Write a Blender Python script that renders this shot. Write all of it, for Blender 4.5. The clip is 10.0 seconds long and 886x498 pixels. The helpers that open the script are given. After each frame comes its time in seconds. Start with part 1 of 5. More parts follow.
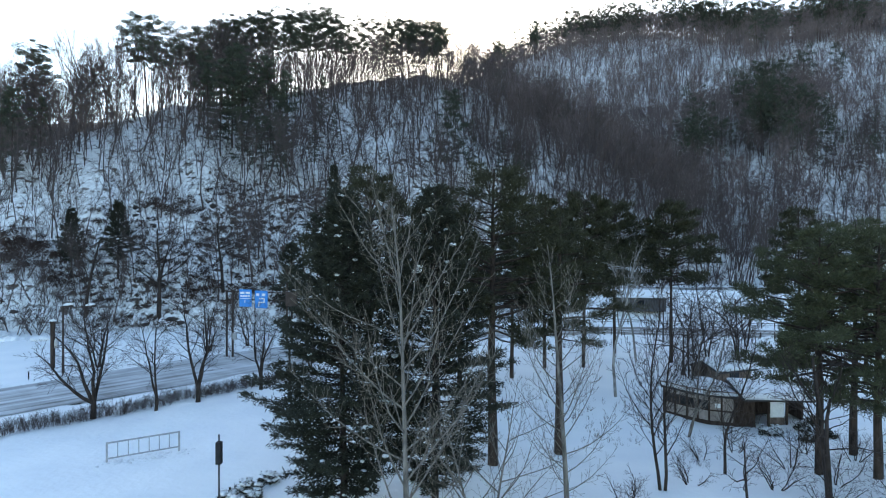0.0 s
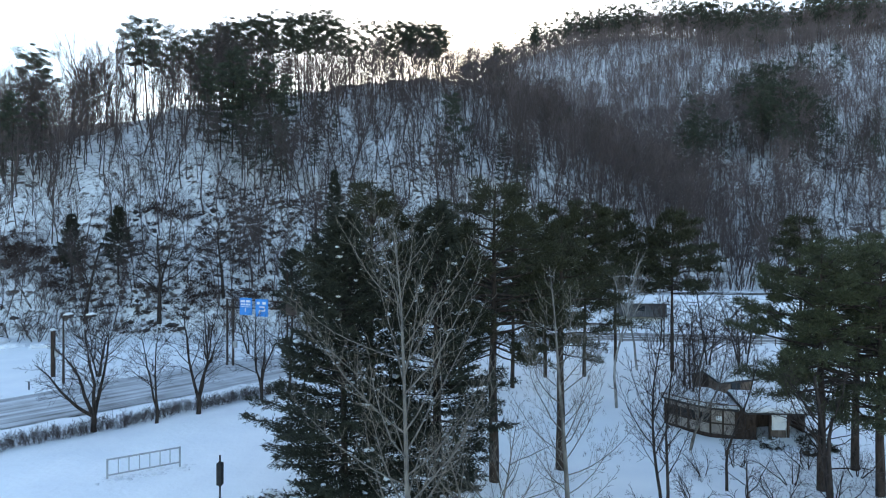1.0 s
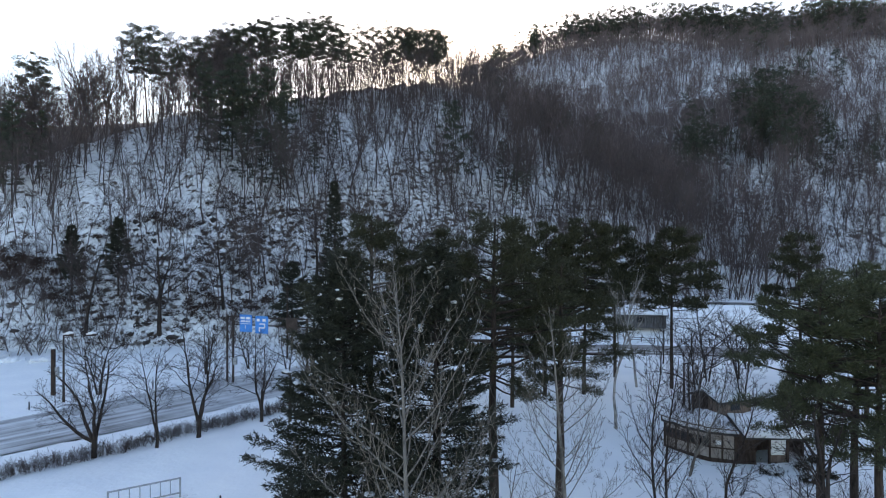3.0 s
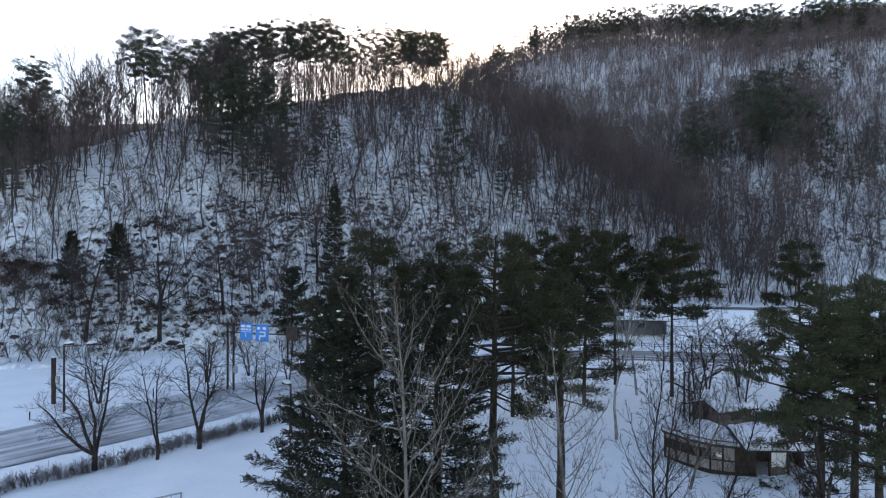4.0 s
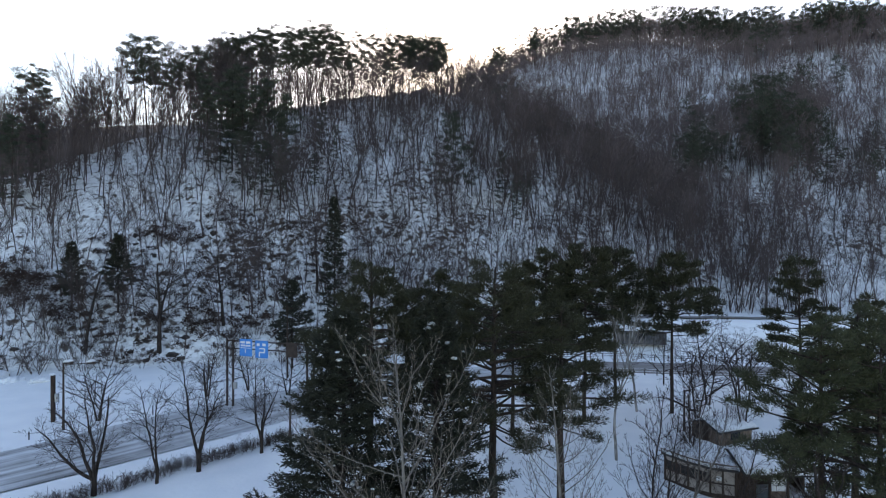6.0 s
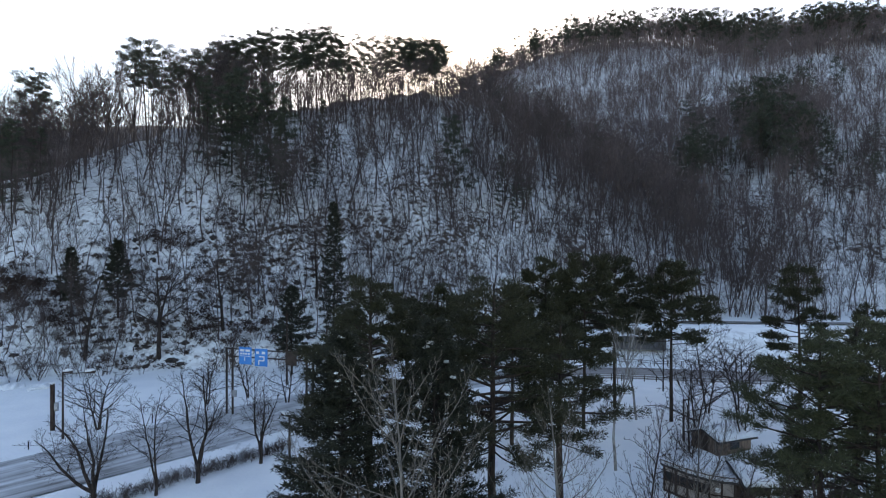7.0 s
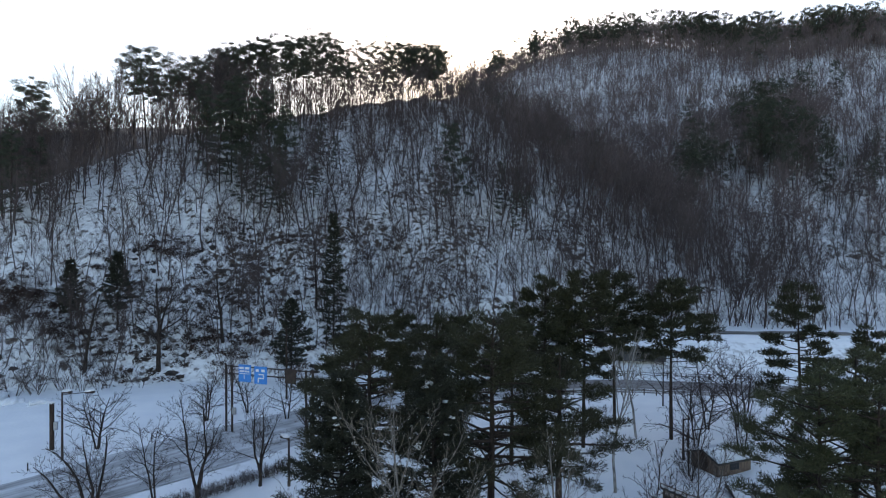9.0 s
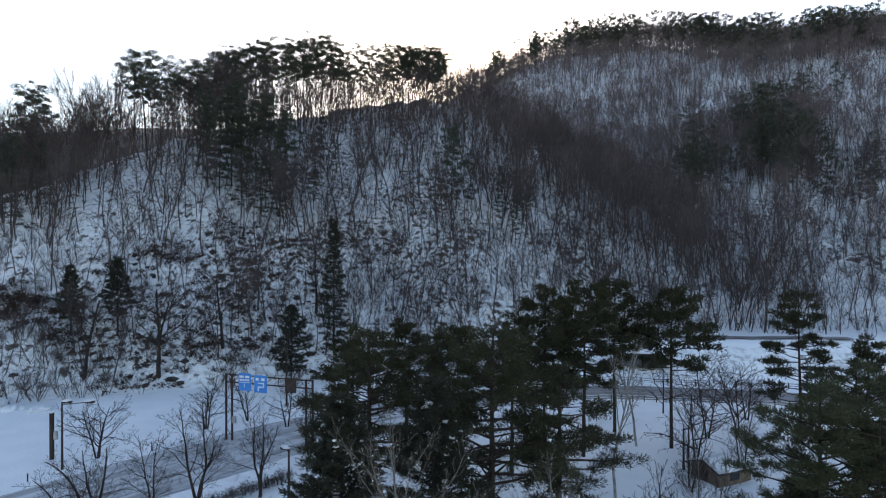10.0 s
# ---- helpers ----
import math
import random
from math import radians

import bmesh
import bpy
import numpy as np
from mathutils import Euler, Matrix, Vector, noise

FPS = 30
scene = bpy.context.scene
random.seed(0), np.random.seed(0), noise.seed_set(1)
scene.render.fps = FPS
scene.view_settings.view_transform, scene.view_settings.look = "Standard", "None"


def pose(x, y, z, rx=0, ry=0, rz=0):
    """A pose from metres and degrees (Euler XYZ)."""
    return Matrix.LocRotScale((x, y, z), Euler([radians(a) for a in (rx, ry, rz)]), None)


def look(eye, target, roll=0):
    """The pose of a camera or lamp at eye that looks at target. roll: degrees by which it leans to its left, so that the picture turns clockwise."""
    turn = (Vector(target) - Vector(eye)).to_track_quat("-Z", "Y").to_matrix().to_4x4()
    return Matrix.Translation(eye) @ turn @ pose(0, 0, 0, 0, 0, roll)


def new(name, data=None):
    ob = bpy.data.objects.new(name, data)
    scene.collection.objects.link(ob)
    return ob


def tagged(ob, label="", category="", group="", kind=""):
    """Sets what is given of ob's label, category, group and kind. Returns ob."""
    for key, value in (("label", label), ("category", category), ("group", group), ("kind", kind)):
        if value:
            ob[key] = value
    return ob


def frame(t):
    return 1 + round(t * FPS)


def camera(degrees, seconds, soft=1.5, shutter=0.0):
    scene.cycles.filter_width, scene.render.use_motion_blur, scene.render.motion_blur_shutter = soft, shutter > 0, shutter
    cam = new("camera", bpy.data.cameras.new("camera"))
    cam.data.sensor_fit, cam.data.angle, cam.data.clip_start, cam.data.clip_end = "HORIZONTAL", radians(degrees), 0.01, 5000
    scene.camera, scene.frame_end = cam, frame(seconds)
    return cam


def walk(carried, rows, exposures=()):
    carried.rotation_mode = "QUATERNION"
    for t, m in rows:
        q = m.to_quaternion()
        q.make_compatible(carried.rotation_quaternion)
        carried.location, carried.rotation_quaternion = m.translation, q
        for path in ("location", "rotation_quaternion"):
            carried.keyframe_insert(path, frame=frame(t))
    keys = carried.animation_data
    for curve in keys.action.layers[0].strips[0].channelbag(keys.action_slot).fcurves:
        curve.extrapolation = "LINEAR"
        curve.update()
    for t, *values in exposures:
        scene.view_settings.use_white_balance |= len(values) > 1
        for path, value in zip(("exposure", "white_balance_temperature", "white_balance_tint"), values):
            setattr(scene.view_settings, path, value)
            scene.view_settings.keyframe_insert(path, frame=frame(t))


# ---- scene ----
cam = camera(73.0, 10.0, soft=1.1)
METRES, EYE, TILT, LEAN, TURN = 10.0, 13.0, 0.0, 0.0, 0.0
ROWS = [
    (0.0, 0.0, 0.0, 0.0, 0.0, 0.0, -0.0),
    (0.5, -0.0041, 0.0043, 0.0509, 0.01, -0.0, -0.01),
    (1.0, -0.0066, 0.0068, 0.1, 0.01, -0.01, -0.0),
    (1.5, -0.008, 0.0082, 0.1504, 0.01, -0.02, -0.0),
    (2.0, -0.0075, 0.0061, 0.2002, -0.0, -0.01, 0.0),
    (2.5, -0.0053, 0.0017, 0.2495, -0.01, 0.0, 0.02),
    (4.0, -0.012, -0.0008, 0.3996, -0.02, -0.04, 0.01),
    (4.5, -0.011, 0.0014, 0.4477, -0.02, -0.04, 0.02),
    (5.0, -0.0086, 0.005, 0.4957, -0.01, -0.04, 0.03),
    (5.5, -0.0076, 0.0065, 0.5417, 0.0, -0.03, 0.04),
    (7.0, -0.0004, 0.0052, 0.6882, -0.01, -0.06, 0.04),
    (7.5, 0.0028, 0.0051, 0.7383, -0.01, -0.07, 0.06),
    (8.0, 0.0043, 0.0074, 0.7893, -0.01, -0.07, 0.07),
    (8.5, 0.0039, 0.0083, 0.8423, -0.01, -0.06, 0.08),
    (9.0, 0.0059, 0.0096, 0.894, -0.01, -0.06, 0.1),
    (9.5, 0.0057, 0.0114, 0.9456, 0.0, -0.06, 0.12),
    (10.0, 0.0082, 0.0147, 0.9975, 0.01, -0.08, 0.12),
]
EXPOSURES = [(0.0, 1.62, 6520, 6), (1.0, 1.64, 6560, 7), (2.0, 1.56, 6700, 11), (2.7, 1.44, 6880, 14), (4.0, 1.34, 7000, 17), (5.5, 1.24, 7000, 16), (7.5, 1.14, 6950, 15), (10.0, 1.06, 6950, 14)]
walk(cam, [(t, pose(0, 0, EYE, TILT, LEAN, TURN) @ pose(METRES * x, METRES * y, METRES * z, 90 + pitch, roll, yaw)) for t, x, y, z, yaw, pitch, roll in ROWS], EXPOSURES)

# ---- light: a low winter sun behind the ridge, clear sky ----
SUN_UP, SUN_RIGHT = 17.9, 2.0
world = bpy.data.worlds.new("winter_sky")
scene.world = world
world.use_nodes = True
wn = world.node_tree.nodes
sky = wn.new("ShaderNodeTexSky")
sky.sky_type = "NISHITA"
sky.sun_disc = False
sky.sun_elevation = radians(SUN_UP)
sky.sun_rotation = radians(SUN_RIGHT)
sky.air_density, sky.dust_density, sky.ozone_density = 1.0, 0.6, 1.0
world.node_tree.links.new(sky.outputs[0], wn["Background"].inputs[0])
wn["Background"].inputs[1].default_value = 0.15
sun_data = bpy.data.lights.new("sun", "SUN")
sun_data.energy, sun_data.angle, sun_data.color = 3.0, radians(0.5), (1.0, 0.9, 0.75)
sun = new("sun", sun_data)
sun.matrix_world = look((0, 0, 0), (-math.sin(radians(SUN_RIGHT)), -math.cos(radians(SUN_RIGHT)), -math.tan(radians(SUN_UP))))

# ---- materials ----
def material(name, rough=0.8, spec=0.3):
    m = bpy.data.materials.new(name)
    m.use_nodes = True
    b = m.node_tree.nodes["Principled BSDF"]
    b.inputs["Roughness"].default_value = rough
    b.inputs["Specular IOR Level"].default_value = spec
    return m, m.node_tree.nodes, m.node_tree.links, b


def noise_node(n, l, scale, detail=4.0, vec=None):
    t = n.new("ShaderNodeTexNoise")
    t.inputs["Scale"].default_value, t.inputs["Detail"].default_value = scale, detail
    if vec is None:
        vec = n.new("ShaderNodeNewGeometry").outputs["Position"]
    l.new(vec, t.inputs["Vector"])
    return t.outputs["Fac"]


def ramp(n, l, fac, stops):
    r = n.new("ShaderNodeValToRGB")
    e = r.color_ramp.elements
    while len(e) < len(stops):
        e.new(0.5)
    for el, (p, c) in zip(e, stops):
        el.position, el.color = p, (*c, 1)
    l.new(fac, r.inputs[0])
    return r.outputs[0]


def mix(n, l, fac, a, b):
    m = n.new("ShaderNodeMix")
    m.data_type = "RGBA"
    for sock, v in ((m.inputs[0], fac), (m.inputs[6], a), (m.inputs[7], b)):
        if isinstance(v, (int, float)):
            sock.default_value = v
        elif isinstance(v, tuple):
            sock.default_value = (*v, 1)
        else:
            l.new(v, sock)
    return m.outputs[2]


def bump(n, l, b, height, strength, dist):
    k = n.new("ShaderNodeBump")
    k.inputs["Strength"].default_value, k.inputs["Distance"].default_value = strength, dist
    l.new(height, k.inputs["Height"])
    l.new(k.outputs[0], b.inputs["Normal"])


def island_mat(name, dark, light, rough=0.75, scale=3.0):
    """Bark, twigs or needles: each strand its own shade, with grain along it."""
    m, n, l, b = material(name, rough)
    g = n.new("ShaderNodeNewGeometry")
    c1 = mix(n, l, g.outputs["Random Per Island"], dark, light)
    f = noise_node(n, l, scale, 3.0, g.outputs["Position"])
    c2 = mix(n, l, f, c1, tuple(0.5 * (u + v) * 0.7 for u, v in zip(dark, light)))
    l.new(c2, b.inputs["Base Color"])
    return m


def mottled(name, dark, light, scale=2.0, fine=20.0, rough=0.8, relief=0.3, dist=0.02, metal=0.0, lo=0.35, hi=0.65):
    m, n, l, b = material(name, rough)
    b.inputs["Metallic"].default_value = metal
    f = noise_node(n, l, scale, 5.0)
    c = ramp(n, l, f, [(lo, dark), (hi, light)])
    f2 = noise_node(n, l, fine, 4.0)
    c = mix(n, l, ramp(n, l, f2, [(0.35, (0, 0, 0)), (0.75, (0.5, 0.5, 0.5))]), c, tuple(v * 0.6 for v in dark))
    l.new(c, b.inputs["Base Color"])
    bump(n, l, b, f2, relief, dist)
    return m


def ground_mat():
    """Snow, with leaf litter and rock coming through on the steep woodland floor; fine litter there also paints in tree
    shade.
    """
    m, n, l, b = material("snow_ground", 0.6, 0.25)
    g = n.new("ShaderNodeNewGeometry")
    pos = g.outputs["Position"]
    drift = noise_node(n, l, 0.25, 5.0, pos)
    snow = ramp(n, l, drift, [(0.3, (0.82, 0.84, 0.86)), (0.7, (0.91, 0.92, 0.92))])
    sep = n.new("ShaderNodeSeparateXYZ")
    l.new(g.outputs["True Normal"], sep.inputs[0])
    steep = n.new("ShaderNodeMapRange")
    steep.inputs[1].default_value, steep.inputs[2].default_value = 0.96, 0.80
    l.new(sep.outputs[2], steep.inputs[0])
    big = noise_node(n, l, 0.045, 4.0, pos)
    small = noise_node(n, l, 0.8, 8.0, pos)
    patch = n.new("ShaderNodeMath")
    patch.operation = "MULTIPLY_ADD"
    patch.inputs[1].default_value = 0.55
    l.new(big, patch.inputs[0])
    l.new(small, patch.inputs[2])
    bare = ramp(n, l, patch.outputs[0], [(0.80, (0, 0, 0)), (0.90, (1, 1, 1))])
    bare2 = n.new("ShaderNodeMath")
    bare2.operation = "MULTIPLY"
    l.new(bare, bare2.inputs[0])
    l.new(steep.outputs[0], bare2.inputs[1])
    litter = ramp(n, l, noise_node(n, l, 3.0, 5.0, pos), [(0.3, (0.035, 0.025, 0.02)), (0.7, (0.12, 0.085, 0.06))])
    # fine litter speckle, darkening the slope's snow in place of the trees' shade
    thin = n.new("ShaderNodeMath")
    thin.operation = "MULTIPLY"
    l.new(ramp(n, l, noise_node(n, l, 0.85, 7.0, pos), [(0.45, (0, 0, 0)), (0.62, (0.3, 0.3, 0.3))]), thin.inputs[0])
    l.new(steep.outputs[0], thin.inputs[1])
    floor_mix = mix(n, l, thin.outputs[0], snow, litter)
    # litter colour painted over crests to dull their sunlit rim, and over the brown ridge
    toned_litter = n.new("ShaderNodeAttribute")
    toned_litter.attribute_name = "toned_litter"
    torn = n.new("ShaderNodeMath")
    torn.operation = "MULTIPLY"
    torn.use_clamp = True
    l.new(toned_litter.outputs["Fac"], torn.inputs[0])
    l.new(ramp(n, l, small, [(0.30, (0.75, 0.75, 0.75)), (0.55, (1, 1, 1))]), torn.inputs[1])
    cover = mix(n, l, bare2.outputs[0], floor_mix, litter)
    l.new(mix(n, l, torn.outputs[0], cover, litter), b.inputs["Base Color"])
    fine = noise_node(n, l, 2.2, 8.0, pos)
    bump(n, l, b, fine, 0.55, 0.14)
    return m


def road_mat():
    """Wet asphalt between streaks of packed snow that run along the lanes."""
    m, n, l, b = material("snowy_asphalt", 0.55, 0.4)
    uv = n.new("ShaderNodeUVMap").outputs[0]
    mp = n.new("ShaderNodeMapping")
    mp.inputs["Scale"].default_value = (1.0, 0.035, 1.0)
    l.new(uv, mp.inputs[0])
    streak = noise_node(n, l, 1.6, 6.0, mp.outputs[0])
    patch = noise_node(n, l, 0.35, 5.0)
    s = n.new("ShaderNodeMath")
    s.operation = "MULTIPLY_ADD"
    s.inputs[1].default_value = 0.5
    l.new(patch, s.inputs[0])
    l.new(streak, s.inputs[2])
    fac = ramp(n, l, s.outputs[0], [(0.50, (0, 0, 0)), (0.92, (1, 1, 1))])
    asphalt = ramp(n, l, noise_node(n, l, 14.0, 4.0), [(0.3, (0.085, 0.083, 0.082)), (0.7, (0.17, 0.165, 0.16))])
    # the far stretch, towards +x, is browner and has less packed snow
    xyz = n.new("ShaderNodeSeparateXYZ")
    l.new(n.new("ShaderNodeNewGeometry").outputs["Position"], xyz.inputs[0])
    bare = n.new("ShaderNodeMapRange")
    bare.inputs[1].default_value, bare.inputs[2].default_value, bare.inputs[3].default_value, bare.inputs[4].default_value = 6.0, 20.0, 1.0, 0.3
    l.new(xyz.outputs[0], bare.inputs[0])
    packed = n.new("ShaderNodeMath")
    packed.operation = "MULTIPLY"
    l.new(fac, packed.inputs[0])
    l.new(bare.outputs[0], packed.inputs[1])
    browned = mix(n, l, bare.outputs[0], (0.10, 0.075, 0.066), asphalt)
    l.new(mix(n, l, packed.outputs[0], browned, (0.62, 0.64, 0.66)), b.inputs["Base Color"])
    bump(n, l, b, streak, 0.3, 0.05)
    return m


def bark_mat(name, dark, light, scale=6.0):
    m, n, l, b = material(name, 0.9, 0.15)
    mp = n.new("ShaderNodeMapping")
    mp.inputs["Scale"].default_value = (1, 1, 0.22)
    l.new(n.new("ShaderNodeNewGeometry").outputs["Position"], mp.inputs[0])
    f = noise_node(n, l, scale, 6.0, mp.outputs[0])
    l.new(ramp(n, l, f, [(0.35, dark), (0.65, light)]), b.inputs["Base Color"])
    bump(n, l, b, f, 0.6, 0.03)
    return m


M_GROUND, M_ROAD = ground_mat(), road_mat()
M_SNOW = mottled("snow", (0.78, 0.80, 0.83), (0.88, 0.89, 0.90), 1.2, 6.0, 0.6, 0.3, 0.04)
M_BARK_DARK = bark_mat("dark_bark", (0.02, 0.016, 0.014), (0.06, 0.046, 0.041))
M_BARK_PINE = bark_mat("pine_bark", (0.022, 0.017, 0.015), (0.07, 0.05, 0.04))
M_BARK_GREY = bark_mat("grey_bark", (0.085, 0.076, 0.067), (0.215, 0.19, 0.166))
M_BARK_PALE = bark_mat("pale_birch_bark", (0.15, 0.14, 0.13), (0.40, 0.375, 0.35), 4.0)
M_TWIG_BROWN = island_mat("brown_grey_twigs", (0.07, 0.055, 0.046), (0.19, 0.15, 0.125))
M_TWIG_GREY = island_mat("grey_twigs", (0.12, 0.10, 0.083), (0.31, 0.262, 0.213))
M_TWIG_DARK = island_mat("dark_twigs", (0.033, 0.024, 0.021), (0.08, 0.057, 0.049))
M_TWIG_FAR = island_mat("woodland_twigs", (0.04, 0.031, 0.030), (0.145, 0.112, 0.107), 0.85, 0.5)
# farther twigs greyer and paler: distance haze mixed into their brown
M_TWIG_RIDGE = island_mat("hazed_woodland_twigs", (0.075, 0.056, 0.055), (0.25, 0.195, 0.19), 0.85, 0.5)
M_FIR = island_mat("fir_needles", (0.015, 0.017, 0.010), (0.041, 0.043, 0.024), 0.6)
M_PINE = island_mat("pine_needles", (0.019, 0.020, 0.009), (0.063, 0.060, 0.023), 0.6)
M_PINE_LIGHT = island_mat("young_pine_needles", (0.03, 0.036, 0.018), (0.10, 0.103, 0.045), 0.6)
# hill pines: needle colour lifted to take in the haze over the slopes
M_PINE_FAR = island_mat("hazed_pine_needles", (0.028, 0.036, 0.027), (0.078, 0.090, 0.056), 0.7)
M_LEAF_DRY = island_mat("dry_leaves", (0.022, 0.015, 0.013), (0.085, 0.05, 0.038), 0.85)
M_ROCK = mottled("rock", (0.025, 0.021, 0.020), (0.085, 0.070, 0.064), 1.0, 8.0, 0.9, 0.6, 0.1)
M_STEEL = mottled("galvanised_steel", (0.33, 0.34, 0.35), (0.46, 0.47, 0.48), 3.0, 30.0, 0.45, 0.1, 0.005, 0.6)
M_RUST = mottled("brown_painted_steel", (0.035, 0.024, 0.02), (0.07, 0.048, 0.04), 2.0, 25.0, 0.6, 0.2, 0.005, 0.2)
M_BLACK = mottled("black_painted_metal", (0.012, 0.012, 0.013), (0.03, 0.03, 0.032), 3.0, 30.0, 0.75, 0.1, 0.004)
M_BLUE = mottled("blue_sign_sheeting", (0.035, 0.22, 0.62), (0.05, 0.27, 0.70), 1.0, 15.0, 0.4, 0.05, 0.002)
M_WHITE = mottled("white_paint", (0.72, 0.73, 0.74), (0.82, 0.82, 0.82), 2.0, 20.0, 0.5, 0.1, 0.004)
M_WOOD = bark_mat("weathered_boards", (0.10, 0.07, 0.055), (0.20, 0.15, 0.12), 5.0)
M_PLASTER = mottled("grey_brown_panel", (0.26, 0.22, 0.195), (0.40, 0.35, 0.315), 1.4, 14.0, 0.85, 0.2, 0.01)
M_DARK_WOOD = bark_mat("dark_stained_wood", (0.03, 0.02, 0.016), (0.07, 0.05, 0.04), 5.0)
M_GREY_BOARDS = bark_mat("grey_boards", (0.055, 0.055, 0.058), (0.13, 0.128, 0.13), 5.0)
M_ROOF = mottled("dark_roof_felt", (0.03, 0.03, 0.032), (0.07, 0.068, 0.07), 2.0, 20.0, 0.85, 0.3, 0.01)
M_CONCRETE = mottled("concrete", (0.22, 0.21, 0.20), (0.34, 0.33, 0.31), 1.5, 12.0, 0.9, 0.3, 0.01)


def glass_mat():
    m, n, l, b = material("dark_window_glass", 0.05, 0.5)
    b.inputs["Base Color"].default_value = (0.02, 0.022, 0.025, 1)
    return m


M_GLASS = glass_mat()


# ---- mesh helpers ----
def raw_mesh(name, verts, polys, smooth=False):
    """A mesh from an array of places and a list of index arrays, each with one corner count."""
    me = bpy.data.meshes.new(name)
    verts = np.asarray(verts, np.float32)
    me.vertices.add(len(verts))
    me.vertices.foreach_set("co", verts.ravel())
    polys = [np.asarray(p, np.int32) for p in polys if len(p)]
    loops = np.concatenate([p.ravel() for p in polys])
    sizes = np.concatenate([np.full(len(p), p.shape[1], np.int32) for p in polys])
    me.loops.add(len(loops))
    me.loops.foreach_set("vertex_index", loops)
    me.polygons.add(len(sizes))
    me.polygons.foreach_set("loop_start", np.concatenate([[0], np.cumsum(sizes)[:-1]]).astype(np.int32))
    if smooth:
        me.polygons.foreach_set("use_smooth", np.ones(len(sizes), bool))
    me.update(calc_edges=True)
    return me


def part(name, me, mat, parent=None, label=""):
    """Links a mesh or a bmesh as one object, under a thing or part where one is given."""
    if isinstance(me, bmesh.types.BMesh):
        data = bpy.data.meshes.new(name)
        me.to_mesh(data)
        me.free()
        me = data
    if not me.materials:
        me.materials.append(mat)
    ob = new(name, me)
    if parent is not None:
        ob.parent = parent
    if label:
        ob["label"] = label
    return ob


def thing(name, m, label, category, group="", kind=""):
    ob = new(name)
    ob.empty_display_size = 0.3
    ob.matrix_world = m
    return tagged(ob, label, category, group, kind)


def box(sx, sy, sz, at=(0, 0, 0), bevel=0.01, turn=None):
    """A bevelled block, its middle at the given place."""
    bm = bmesh.new()
    bmesh.ops.create_cube(bm, size=1.0)
    bmesh.ops.scale(bm, vec=(sx, sy, sz), verts=bm.verts)
    if bevel:
        bmesh.ops.bevel(bm, geom=bm.edges[:], offset=min(bevel, 0.3 * min(sx, sy, sz)), segments=1, affect="EDGES")
    if turn is not None:
        bmesh.ops.transform(bm, matrix=turn, verts=bm.verts)
    bmesh.ops.translate(bm, vec=at, verts=bm.verts)
    return bm


def rod(a, b, r, sides=8, r2=None):
    """A tapered round bar from a to b."""
    a, b = Vector(a), Vector(b)
    bm = bmesh.new()
    bmesh.ops.create_cone(bm, cap_ends=True, segments=sides, radius1=r, radius2=r if r2 is None else r2, depth=(b - a).length)
    bmesh.ops.transform(bm, matrix=Matrix.Translation((a + b) / 2) @ (b - a).to_track_quat("Z", "Y").to_matrix().to_4x4(), verts=bm.verts)
    return bm


def prism(outline, z0, z1):
    """An upright block over a plan outline."""
    bm = bmesh.new()
    low = [bm.verts.new((x, y, z0 if np.isscalar(z0) else z0[i])) for i, (x, y) in enumerate(outline)]
    top = [bm.verts.new((x, y, z1 if np.isscalar(z1) else z1[i])) for i, (x, y) in enumerate(outline)]
    k = len(outline)
    bm.faces.new(low[::-1])
    bm.faces.new(top)
    for i in range(k):
        bm.faces.new((low[i], low[(i + 1) % k], top[(i + 1) % k], top[i]))
    bmesh.ops.recalc_face_normals(bm, faces=bm.faces)
    return bm


def snow_slab(outline, z0, z1):
    """A layer of lying snow with soft, uneven edges."""
    bm = prism(outline, z0, z1)
    bmesh.ops.subdivide_edges(bm, edges=bm.edges[:], cuts=3, use_grid_fill=True)
    bmesh.ops.triangulate(bm, faces=[f for f in bm.faces if len(f.verts) > 4])
    low = np.mean(z0)
    for v in bm.verts:
        n = noise.noise(v.co * 1.7)
        if v.co.z > low:
            v.co.z += 0.07 * n
        v.co.x += 0.07 * noise.noise(v.co * 1.3 + Vector((9, 0, 0)))
        v.co.y += 0.07 * noise.noise(v.co * 1.3 + Vector((0, 7, 0)))
    bmesh.ops.bevel(bm, geom=[e for e in bm.edges if e.is_manifold and e.calc_face_angle(0) > 0.8], offset=0.07, segments=2, affect="EDGES")
    for f in bm.faces:
        f.smooth = True
    return bm


